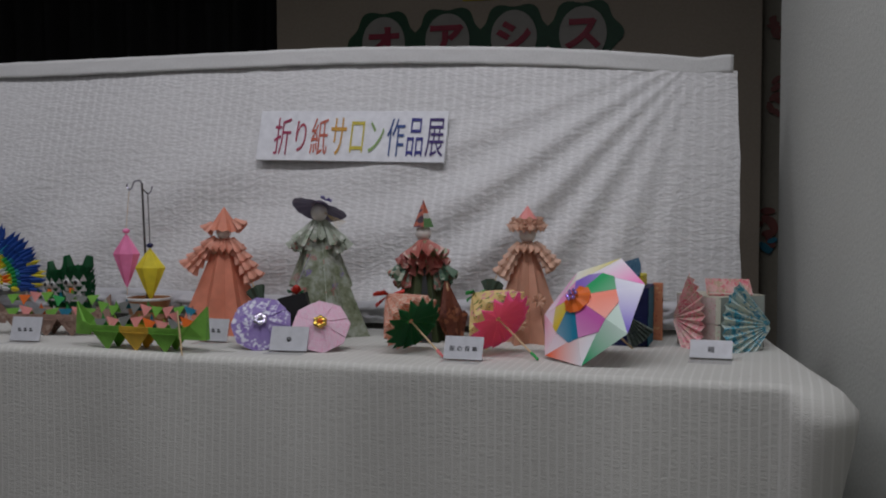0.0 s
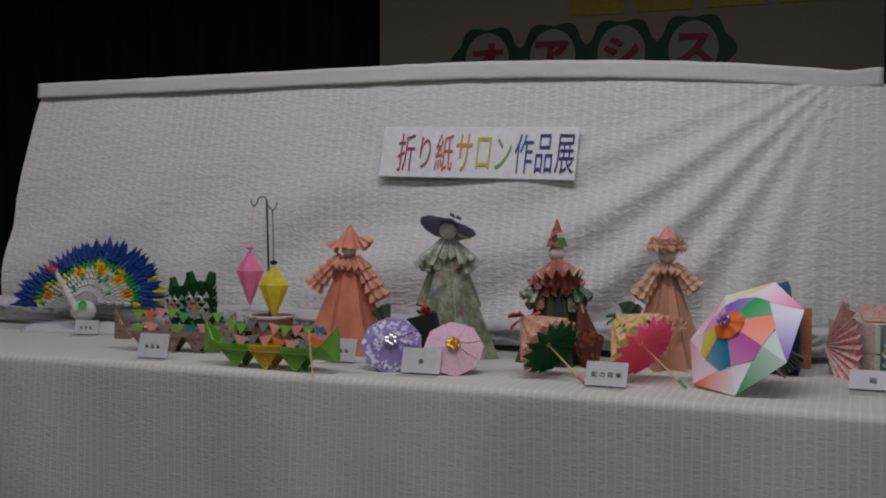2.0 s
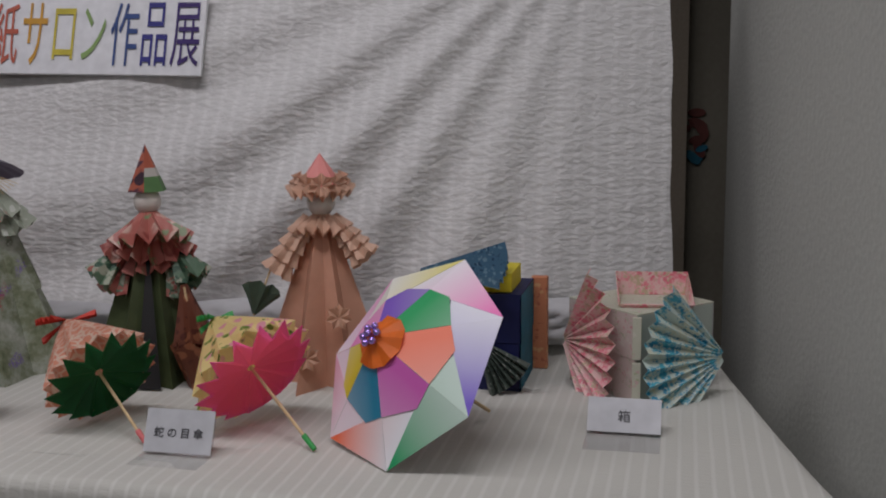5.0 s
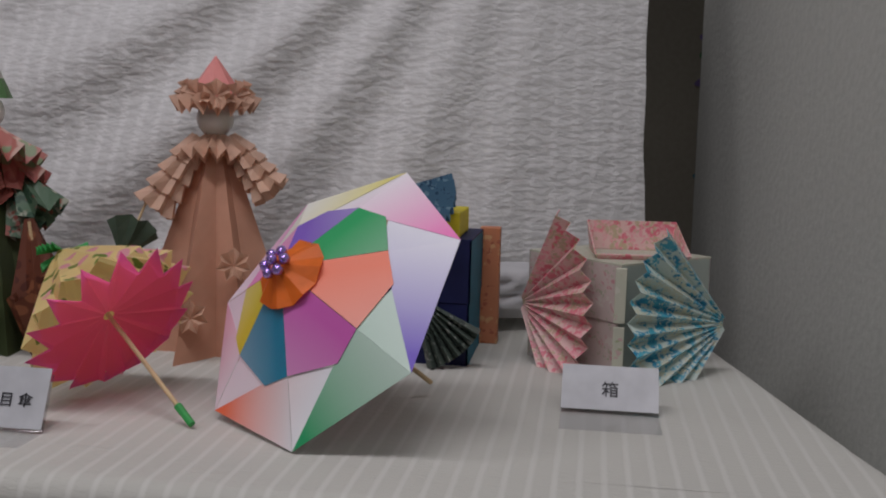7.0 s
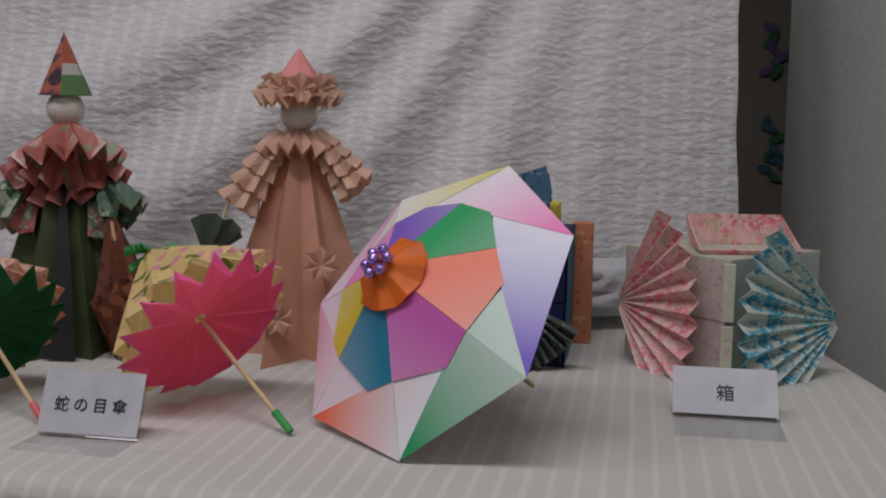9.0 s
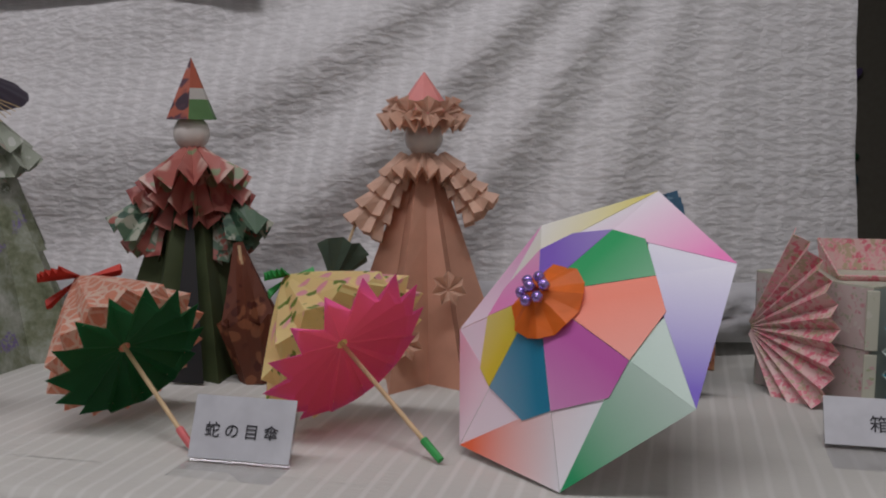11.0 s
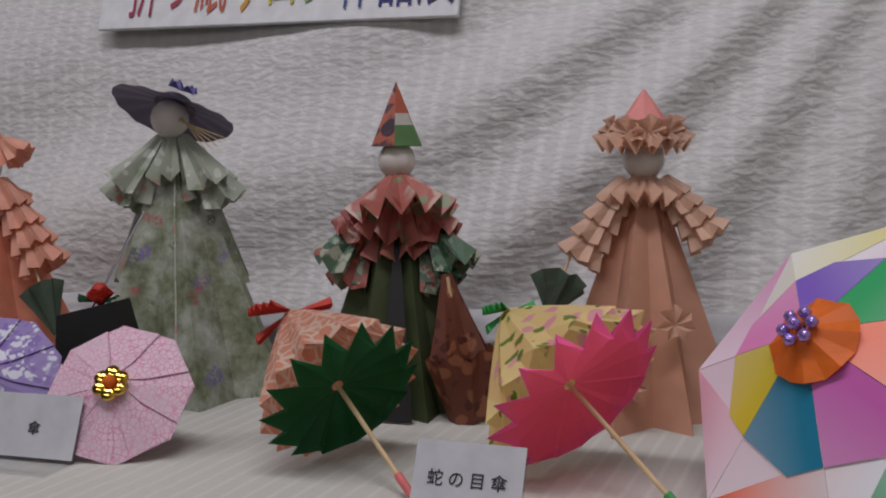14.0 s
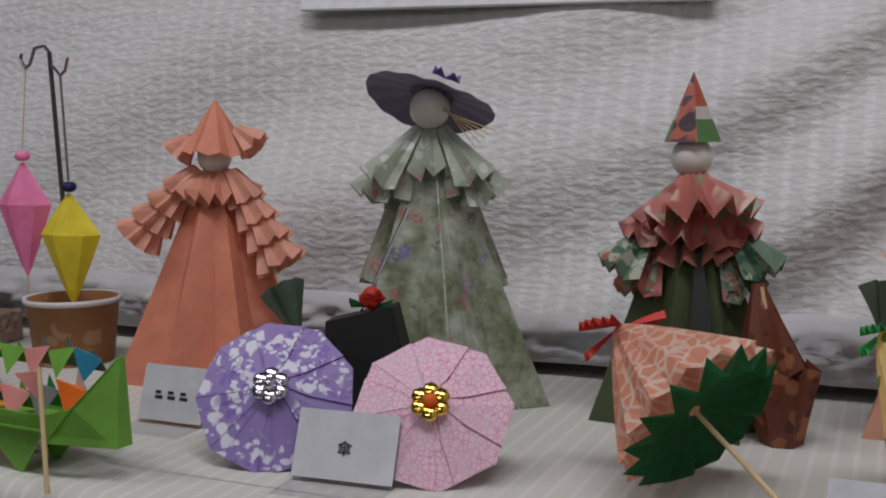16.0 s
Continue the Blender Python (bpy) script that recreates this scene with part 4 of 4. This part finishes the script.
# ---- folded boxes with fans ----
def fan_box(at, turn, half, height, walls, label):
    """A square folded box of eight side panels, a lower and an upper row, and a lid."""
    t = thing("paper_box", pose(*at, 0, 0, turn), label, "box", "folded paper boxes")
    pts = [(-half, -half), (half, -half), (half, half), (-half, half)]
    for i in range(4):
        (x0, y0), (x1, y1) = pts[i], pts[(i + 1) % 4]
        for lo, hi, k in ((0.0, height * 0.5, 0.985), (height * 0.506, height, 1.0)):
            b = Build()
            b.add([(x0 * k, y0 * k, lo), (x1 * k, y1 * k, lo), (x1 * k, y1 * k, hi), (x0 * k, y0 * k, hi)], [(0, 1, 2, 3)])
            part("side_panel", b, walls[i], t, thick=0.0014)
    b = Build()
    b.box((-half, -half, height), (half, half, height + 0.0015))
    part("lid", b, walls[2], t)
    return t


CREAM = washi("cream_vine_washi", (0.62, 0.62, 0.50), [(0.70, 0.68, 0.58), (0.46, 0.50, 0.30), (0.66, 0.46, 0.44)], 120.0, 0.5, 0.26)
ROSE = washi("rose_vine_washi", (0.84, 0.58, 0.54), [(0.80, 0.22, 0.28), (0.62, 0.50, 0.33), (0.86, 0.40, 0.44)], 170.0, 0.45, 0.50)
AQUA = washi("aqua_leaf_washi", (0.60, 0.70, 0.64), [(0.03, 0.28, 0.44), (0.08, 0.42, 0.54), (0.62, 0.64, 0.50)], 180.0, 0.45, 0.54)
MINT = paper("mint_paper", (0.54, 0.60, 0.54), vary=0.06)
MAUVE = washi("mauve_stripe_washi", (0.56, 0.42, 0.46), [(0.62, 0.52, 0.54), (0.44, 0.30, 0.36)], 70.0, 0.5, 0.3)
BLUSH = washi("blush_dot_washi", (0.66, 0.56, 0.52), [(0.70, 0.64, 0.58), (0.62, 0.32, 0.34), (0.48, 0.50, 0.36)], 150.0, 0.5, 0.34)
box = fan_box((0.154, 2.134, TOP), 45, 0.054, 0.092, [MINT, MAUVE, CREAM, BLUSH], "square pastel paper box with rose and aqua fans")
inv = box.matrix_world.inverted()
b = Build(inv)
for k in range(2):
    b.box((0.1495, 2.0555 - 0.0005 * k, TOP + 0.001 + 0.046 * k), (0.1585, 2.0590, TOP + 0.044 + 0.047 * k), 0, 0.0006)
part("corner_trim", b, CREAM, box, "printed trim along the front corner")
# open collar on the lid
b = Build(inv @ pose(0.168, 2.126, TOP + 0.0935, 0, 0, 6))
b.grid(lambda u, v: ([-1, 1, 1, -1][int(round(u * 4)) % 4] * (0.036 + 0.003 * v), [-1, -1, 1, 1][int(round(u * 4)) % 4] * (0.034 + 0.003 * v), (0.004 if int(round(u * 4)) % 4 < 2 else 0.025) * v), 4, 3, 0, True)
part("collar", b, ROSE, box, "rose printed folded collar on the lid", thick=0.0014)


def box_fan(owner, tip, direction, normal, length, spread, n, mat, label):
    b = Build(owner.matrix_world.inverted())
    b.fan(tip, direction, normal, length, spread, n, 0.0052, 0)
    part("fan", b, mat, owner, label, thick=0.0006)


box_fan(box, (0.071, 2.125, 0.748), (0.62, -0.76, 0.05), (-0.74, -0.66, 0.05), 0.093, 2.15, 11, ROSE, "rose pleated paper fan")
box_fan(box, (0.243, 2.104, 0.743), (-0.78, -0.60, -0.02), (0.58, -0.80, 0.06), 0.101, 1.85, 11, AQUA, "aqua pleated paper fan")

box2 = fan_box((-0.013, 2.125, TOP), 0, 0.046, 0.104, [NAVY, TEAL, NAVY, NAVY], "navy and teal paper box with a blue fan on top")
b = Build(box2.matrix_world.inverted())
b.box((-0.045, 2.085, 0.8060), (0.022, 2.150, 0.827), 0, 0.001)
part("inner_box", b, YELLOW, box2, "yellow folded inner box")
box_fan(box2, (-0.080, 2.075, 0.829), (0.97, 0.0, 0.10), (-0.1, -0.5, 0.85), 0.100, 0.7, 7, washi("slate_blue_washi", (0.10, 0.22, 0.33), [(0.26, 0.42, 0.52), (0.04, 0.10, 0.18)], 150.0), "slate blue pleated fan")
box_fan(box2, (-0.012, 2.066, 0.760), (0.62, 0.0, -0.78), (0.1, -1, 0.2), 0.062, 0.9, 7, washi("grey_green_print", (0.10, 0.13, 0.11), [(0.45, 0.48, 0.42), (0.02, 0.03, 0.03)], 160.0), "grey green printed fan")
b = Build()
b.box((0.0300, 2.172, TOP), (0.0485, 2.184, TOP + 0.107), 0, 0.001)
whole("orange_paper_case", b, washi("orange_wave_washi", (0.62, 0.24, 0.12), [(0.70, 0.40, 0.20), (0.48, 0.14, 0.08)], 120.0), (0, 0, 0), "orange wave-print flat paper case standing upright", "paper case")


# ---- black paper bag with a rose ----
def rose_bag():
    t = thing("rose_vase", pose(-0.616, 1.964, TOP, 0, 0, 14), "black paper vase holding one red rose", "vase")
    b = Build()
    b.add([(-0.022, -0.016, 0), (0.056, -0.016, 0), (0.056, 0.016, 0), (-0.022, 0.016, 0), (-0.017, -0.012, 0.080), (0.034, -0.012, 0.092), (0.034, 0.012, 0.092), (-0.017, 0.012, 0.080)],
          [(0, 1, 5, 4), (1, 2, 6, 5), (2, 3, 7, 6), (3, 0, 4, 7), (4, 5, 6, 7), (3, 2, 1, 0)])
    part("vase_body", b, BLACK, t)
    b = Build()
    for i in range(4):
        b.pleats((0.016, -0.002, 0.088), (0.05 * i, -0.2, 1), 0.002, 0.002 * i, 0.0105 - 0.002 * i, 0.010 + 0.002 * i, 5, 0.12, 0, a0=i)
    b.ball((0.016, -0.003, 0.099), 0.007, 0, 10)
    part("rose", b, RED, t, "red folded rose", smooth=False)
    b = Build()
    for a in (0.3, 2.6, 4.0):
        b.fan((0.016, -0.002, 0.090), (math.cos(a), -0.4, 0.25), (0, -0.4, 1), 0.018, 0.7, 2, 0.001)
    part("leaf", b, GREEN, t, thick=0.0005)


rose_bag()


# ---- pot with hanging balloons ----
STEEL = plain("dull_steel_wire", (0.30, 0.29, 0.29), 0.4, 0.6)


def hanging_pot():
    t = thing("hanging_ornament_stand", (-0.977, 2.062, TOP), "brown paper cup holding a hooked pole with hanging ornaments", "ornament stand")
    b = Build()
    prof = [(0.037, 0.0), (0.0435, 0.058), (0.0460, 0.059), (0.0460, 0.064), (0.0425, 0.063), (0.0415, 0.054), (0.0, 0.050)]
    b.grid(lambda u, v: (prof[int(round(v * 6))][0] * math.cos(u * math.tau), prof[int(round(v * 6))][0] * math.sin(u * math.tau), prof[int(round(v * 6))][1]), 28, 6, 0, True)
    for i, f in enumerate(b.f):
        b.k[i] = 1 if 28 <= i < 112 else 0
    part("cup", b, [washi("brown_paper", (0.34, 0.15, 0.05), [(0.40, 0.20, 0.08), (0.46, 0.28, 0.16)], 30.0), WHITE_PAPER], t, smooth=True)
    b = Build()
    base, head = Vector((-0.010, 0.010, 0.050)), Vector((-0.003, -0.014, 0.296))
    pole_m = plain("black_lacquered_wire", (0.07, 0.062, 0.06), 0.28)
    b.rod(base, head, 0.0026, 0.0022)
    pts = [head, head + Vector((-0.006, 0, 0.006)), head + Vector((-0.018, 0, 0.004)), head + Vector((-0.024, 0, -0.010)), head + Vector((-0.030, 0, -0.014)), head + Vector((-0.036, 0, -0.006)), head + Vector((-0.034, 0, 0.000))]
    for p, q in zip(pts, pts[1:]):
        b.rod(p, q, 0.0017, None, 1)
    pts = [head + Vector((0.002, 0, -0.012)), head + Vector((0.016, -0.004, -0.022)), head + Vector((0.024, -0.006, -0.018)), head + Vector((0.028, -0.006, -0.006))]
    for p, q in zip(pts, pts[1:]):
        b.rod(p, q, 0.0015, None, 1)
    part("pole", b, [pole_m, SILVER], t)
    for name, top, mat, knot, h, r in (("pink_ornament", Vector((-0.042, -0.014, 0.205)), HOT_PINK, HOT_PINK, 0.112, 0.031), ("yellow_ornament", Vector((0.012, -0.012, 0.176)), YELLOW, NAVY, 0.108, 0.034)):
        b = Build()

        def kite(u, v):
            i = int(round(u * 12))
            rr = (r * (0.06 + 0.94 * (v / 0.36)) if v < 0.36 else r * (1 - (v - 0.36) / 0.64) ** 0.9) * (1.0 if i % 2 == 0 else 0.84)
            return (top.x + rr * math.cos(u * math.tau + 0.3), top.y + 0.5 * rr * math.sin(u * math.tau + 0.3), top.z - 0.012 - h * v)

        b.grid(kite, 12, 11, 0, True)
        orn = part("hanging_ornament", b, mat, t, "neon pink folded hanging ornament" if mat is HOT_PINK else "yellow folded hanging ornament")
        b = Build()
        b.ball((top.x, top.y, top.z - 0.006), 0.0075, 0, 8, (1, 1, 0.7))
        part("knot", b, knot, orn)
        b = Build()
        hook = head + (Vector((-0.030, 0, -0.012)) if mat is HOT_PINK else Vector((0.016, -0.004, -0.022)))
        b.rod(top, hook, 0.0006 if mat is HOT_PINK else 0.0013, None, 0, 5)
        part("string", b, WOOD if mat is HOT_PINK else STEEL, orn)
        b = Build()
        b.rod(top - Vector((0, 0, 0.010 + h)), top - Vector((0, 0, 0.026 + h)), 0.0008, None, 0, 5)
        part("tassel", b, WOOD, orn)


hanging_pot()


# ---- boats with little folded figures ----
def boat(at, turn, L, bands, label, cargo, seed):
    """A long folded boat: a row of pointed flaps for the hull, tall peaked ends, and folded figures aboard."""
    t = thing("paper_boat", pose(*at, 0, 0, turn), label, "boat", "folded paper boats")
    n, w, top = len(bands), 0.022, 0.042
    end = 0.045
    step = (L - 2 * end) / n
    for i, m in enumerate(bands):
        b = Build()
        a = -L / 2 + end + step * i
        c, mid = a + step, a + step / 2
        for s in (-1, 1):
            f = [(a, s * w, top), (c, s * w, top), (c, s * w * 0.98, 0.034), (mid + 0.003, s * w * 0.7, 0.0), (mid - 0.003, s * w * 0.7, 0.0), (a, s * w * 0.98, 0.034)]
            b.add(f, [(0, 5, 4, 3, 2, 1)] if s < 0 else [(1, 2, 3, 4, 5, 0)])
        b.add([(a, -w, top - 0.010), (c, -w, top - 0.010), (c, w, top - 0.010), (a, w, top - 0.010)], [(0, 1, 2, 3)])
        part("hull_fold", b, m, t, thick=0.0014)
    for s, m in ((-1, bands[0]), (1, bands[-1])):
        b = Build()
        xa, xe = s * (L / 2 - end), s * L / 2
        xm = s * (L / 2 - end * 0.55)
        b.add([(xa, -w, top), (xm, -w * 0.8, top + 0.006), (xe, -0.002, 0.080), (xe, -0.006, 0.022), (xa, -w * 0.95, 0.024),
               (xa, w, top), (xm, w * 0.8, top + 0.006), (xe, 0.002, 0.080), (xe, 0.006, 0.022), (xa, w * 0.95, 0.024)], [(0, 1, 2, 3, 4), (9, 8, 7, 6, 5), (2, 7, 8, 3)])
        part("bow", b, m, t, thick=0.0012)
    rnd = random.Random(seed)
    for row, (dy, z0, count) in enumerate(((0.016, 0.077, cargo), (-0.004, 0.055, cargo - 1))):
        for i in range(count):
            x = -L * 0.38 + L * 0.76 * (i + 0.5 + 0.3 * row) / count
            k = 0.76 * L / count * 0.56
            z = z0 + rnd.uniform(-0.004, 0.005)
            tilt = rnd.uniform(-0.004, 0.004)
            b = Build()
            # a flag-like folded triangle with its point down, and a small folded peak behind
            b.add([(x - k, dy, z + tilt), (x + k, dy, z - tilt), (x, dy - 0.006, z - k * 1.5), (x, dy + 0.007, z - 0.002)], [(0, 2, 1), (0, 1, 3), (1, 2, 3), (2, 0, 3)], 0)
            b.add([(x - k * 0.6, dy + 0.008, z - k), (x + k * 0.7, dy + 0.008, z - k), (x + k * 0.1, dy + 0.004, z + k * rnd.uniform(0.1, 0.8)), (x, dy + 0.016, z - k)], [(0, 1, 2), (1, 3, 2), (3, 0, 2)], 1)
            part("folded_figure", b, [CARGO[rnd.randrange(len(CARGO))], CARGO[rnd.randrange(len(CARGO))]], t, thick=0.0006)
    return t


TAUPE = washi("taupe_pattern_paper", (0.34, 0.22, 0.17), [(0.45, 0.34, 0.27), (0.20, 0.11, 0.08)], 90.0)
SALMON = paper("salmon_paper", (0.85, 0.36, 0.32))
GREY = paper("grey_paper", (0.25, 0.26, 0.24))
CARGO = [GREEN_LEAF, GREEN_TIP, SALMON, GREY, GREY, ORANGE, TEAL, GREEN, WHITE_PAPER, SALMON, GREEN_LEAF]
b1 = boat((-0.8225, 1.799, TOP), -3, 0.273, [GREEN_LEAF, YELLOW_GOLD, GREEN_LEAF], "bright green and yellow paper boat full of small figures", 9, 5)
b = Build()
b.rod((0.112, -0.040, 0.0), (0.094, -0.026, 0.074), 0.0016)
skewer = part("skewer", b, WOOD, b1)
b = Build()
b.add([(0.095, -0.027, 0.072), (0.072, -0.026, 0.068), (0.094, -0.028, 0.054)], [(0, 1, 2)])
part("pennant", b, SALMON, skewer, thick=0.0006)
boat((-1.105, 1.915, TOP), 10, 0.25, [TAUPE, TAUPE, TAUPE], "taupe patterned paper boat carrying small folded figures", 8, 9)


# ---- modular peacock ----
def peacock():
    t = thing("modular_peacock", pose(-1.476, 2.105, TOP + 0.014, -12, -6, 18) @ Matrix.Diagonal((0.91, 0.91, 0.93, 1)), "modular paper peacock with a blue, yellow and white fanned tail", "peacock")
    unit = Build()
    unit.add([(-0.0082, 0, 0), (0.0082, 0, 0), (0, -0.006, 0.002), (0, -0.002, 0.028), (-0.0050, 0.004, 0.014), (0.0050, 0.004, 0.014)], [(0, 2, 3), (2, 1, 3), (1, 5, 3), (5, 4, 3), (4, 0, 3), (0, 1, 2)])
    tones = {"w": WHITE_PAPER, "y": YELLOW, "g": GREEN_TIP, "b": BLUE, "t": TEAL, "o": ORANGE}
    meshes = {k: unit.mesh("folded_unit", m) for k, m in tones.items()}
    rnd = random.Random(11)

    def tone(j, f):
        """White by the body, then flowers of yellow with orange hearts, a green rim and dark blue tips."""
        bloom = abs((f * 6.0) % 1.0 - 0.5) * 2
        if j < 5:
            return "g" if j > 1 and rnd.random() < 0.16 else "w"
        if j < 8:
            return ("o" if j == 6 and bloom < 0.30 else "y") if bloom < 0.58 else ("w" if j < 7 else "g")
        if j < 9:
            return "g" if rnd.random() < 0.75 else "y"
        if j == 9:
            return "t" if rnd.random() < 0.5 else "b"
        return "y" if j == 12 and f < 0.22 and rnd.random() < 0.4 else "b"

    for j in range(13):
        n = 18 + int(1.9 * j)
        for i in range(n):
            f = (i + 0.5 * (j % 2)) / n
            a = math.radians(-10 + 188 * f)
            # fuller on one side, a dip beside the neck
            lobe = 1.04 - 0.19 * math.exp(-((math.degrees(a) - 122) / 26) ** 2)
            r = (0.030 + 0.0098 * j) * lobe
            ob = new("folded_unit", meshes[tone(j, f)])
            ob.parent = t
            s = (0.86 + 0.04 * j) * (1.0 if j < 9 else rnd.uniform(0.95, 1.2) * (1.0 if a < 1.3 else 0.9))
            lean = rnd.uniform(-0.22, 0.22) * (1 if j > 8 else 0.4)
            ob.matrix_local = Matrix.Translation((r * math.cos(a) * 1.06, -0.012 + 0.004 * (j % 2) + 0.0012 * j - (rnd.uniform(0, 0.010) if j > 8 else 0), 0.058 + r * math.sin(a) * 0.80)) @ Matrix.Rotation(-a + math.pi / 2 + lean, 4, "Y") @ Matrix.Diagonal((0.80 * s, s * (1.7 if j < 9 else 1.0), s * (0.62 if j < 9 else 1.0), 1))
    b = Build()
    for k in range(9):
        b.ball((-0.010 - 0.006 * k, -0.048, 0.040 + 0.0115 * k), 0.012 - 0.0006 * k, 0, 10, (0.8, 0.8, 1.1))
    neck = part("neck", b, WHITE_PAPER, t)
    b = Build()
    b.rod((-0.056, -0.050, 0.132), (-0.082, -0.058, 0.142), 0.008, 0.0015)
    b.rod((-0.062, -0.050, 0.136), (-0.074, -0.046, 0.158), 0.005, 0.001)
    part("beak", b, RED, neck, "red crest and beak")
    b = Build()
    b.ball((0, -0.026, 0.034), 0.028, 0, 14, (1.15, 0.8, 0.9))
    part("body", b, WHITE_PAPER, t)
    b = Build()
    b.pleats((0.010, -0.052, 0.044), (0, -1, 0.1), 0.002, 0, 0.011, 0.002, 8, 0.12)
    part("wing_mark", b, GREEN_TIP, t)
    b = Build()
    b.grid(lambda u, v: (-0.17 + 0.33 * u, -0.060 + 0.11 * v, 0.006 + 0.022 * math.sin(v * math.pi) * (0.7 + 0.5 * noise.noise((u * 6, v * 3, 1)))), 30, 10)
    whole("crumpled_base_cloth", b, CRUMPLED, pose(-1.462, 2.138, TOP - 0.004, 0, 0, 10), "crumpled grey cloth under the peacock", "cloth", smooth=True, thick=0.004)


peacock()


# ---- pair of green owls ----
def owl(at, turn, s, label):
    t = thing("modular_owl", pose(*at, 0, 0, turn) @ Matrix.Diagonal((s, s, s, 1)), label, "owl", "green modular paper owls")
    b = Build()
    rnd = random.Random(4)
    for j in range(8):
        n = 11
        for i in range(n):
            a = math.tau * (i + 0.5 * (j % 2)) / n
            r = 0.027 * (0.86 + 0.22 * math.sin(math.pi * (j + 1) / 9))
            c = Vector((r * math.cos(a), r * 0.8 * math.sin(a), 0.006 + 0.0095 * j))
            d = Vector((math.cos(a), 0.8 * math.sin(a), 0))
            p = Vector((-math.sin(a), math.cos(a), 0)) * 0.007
            white = math.sin(a) < -0.55 and 1 <= j <= 5
            b.add([c - p, c + p, c + d * 0.005 + Vector((0, 0, 0.013)), c - d * 0.004 + Vector((0, 0, 0.004))], [(0, 1, 2), (1, 3, 2), (3, 0, 2)], 1 if white else 0)
    b.grid(lambda u, v: (0.024 * math.cos(u * math.tau), 0.019 * math.sin(u * math.tau), 0.082 * v), 12, 2, 0, True)
    part("body", b, [GREEN, WHITE_PAPER], t)
    for x in (-0.019, 0.019):
        b = Build()
        b.pleats((x, 0, 0.080), (0.2 * (1 if x > 0 else -1), 0, 1), 0.011, 0, 0.006, 0.022, 5, 0.12)
        part("ear", b, GREEN, t)
        b = Build()
        b.ball((x * 0.52, -0.0275, 0.052), 0.0066, 0, 10, (1, 0.5, 1))
        eye = part("eye", b, WHITE_PAPER, t)
        b = Build()
        b.ball((x * 0.52, -0.0300, 0.052), 0.0044, 0, 8, (1, 0.5, 1))
        part("pupil", b, BLACK, eye)
    b = Build()
    b.rod((0, -0.027, 0.040), (0, -0.033, 0.026), 0.005, 0.0012)
    part("beak", b, ORANGE, t)


owl((-1.213, 2.085, TOP + 0.034), -8, 0.96, "green and white modular paper owl on a small stand")
owl((-1.152, 2.070, TOP + 0.034), 8, 1.10, "green and white modular paper owl beside its twin")
b = Build()
b.box((-0.075, -0.035, 0.0), (0.075, 0.035, 0.0335), 0, 0.002)
whole("owl_stand", b, TAUPE, pose(-1.175, 2.078, TOP, 0, 0, 10), "low taupe paper block carrying the owls", "stand")

# a further piece at the table's far end
t = thing("strawberry_ornament", pose(-1.93, 1.93, TOP, 0, 0, 0), "red paper ornament with green leaves on top", "ornament")
b = Build()
b.pleats((0, 0, 0.0), (0, 0, 1), 0.022, 0.0, 0.034, 0.060, 8, 0.08)
b.pleats((0, 0, 0.085), (0, 0, -1), 0.002, 0.0, 0.034, 0.026, 8, 0.08)
part("berry", b, RED, t, thick=0.001)
b = Build()
for i in range(6):
    b.fan((0, 0, 0.088), (math.cos(i), math.sin(i), 0.3), (0, 0, 1), 0.040, 0.6, 2, 0.002)
part("leaf", b, GREEN_LEAF, t, thick=0.0006)
name_card((-1.84, 1.86, TOP), 12, 0.056, 0.035, "", 0.009, 15)
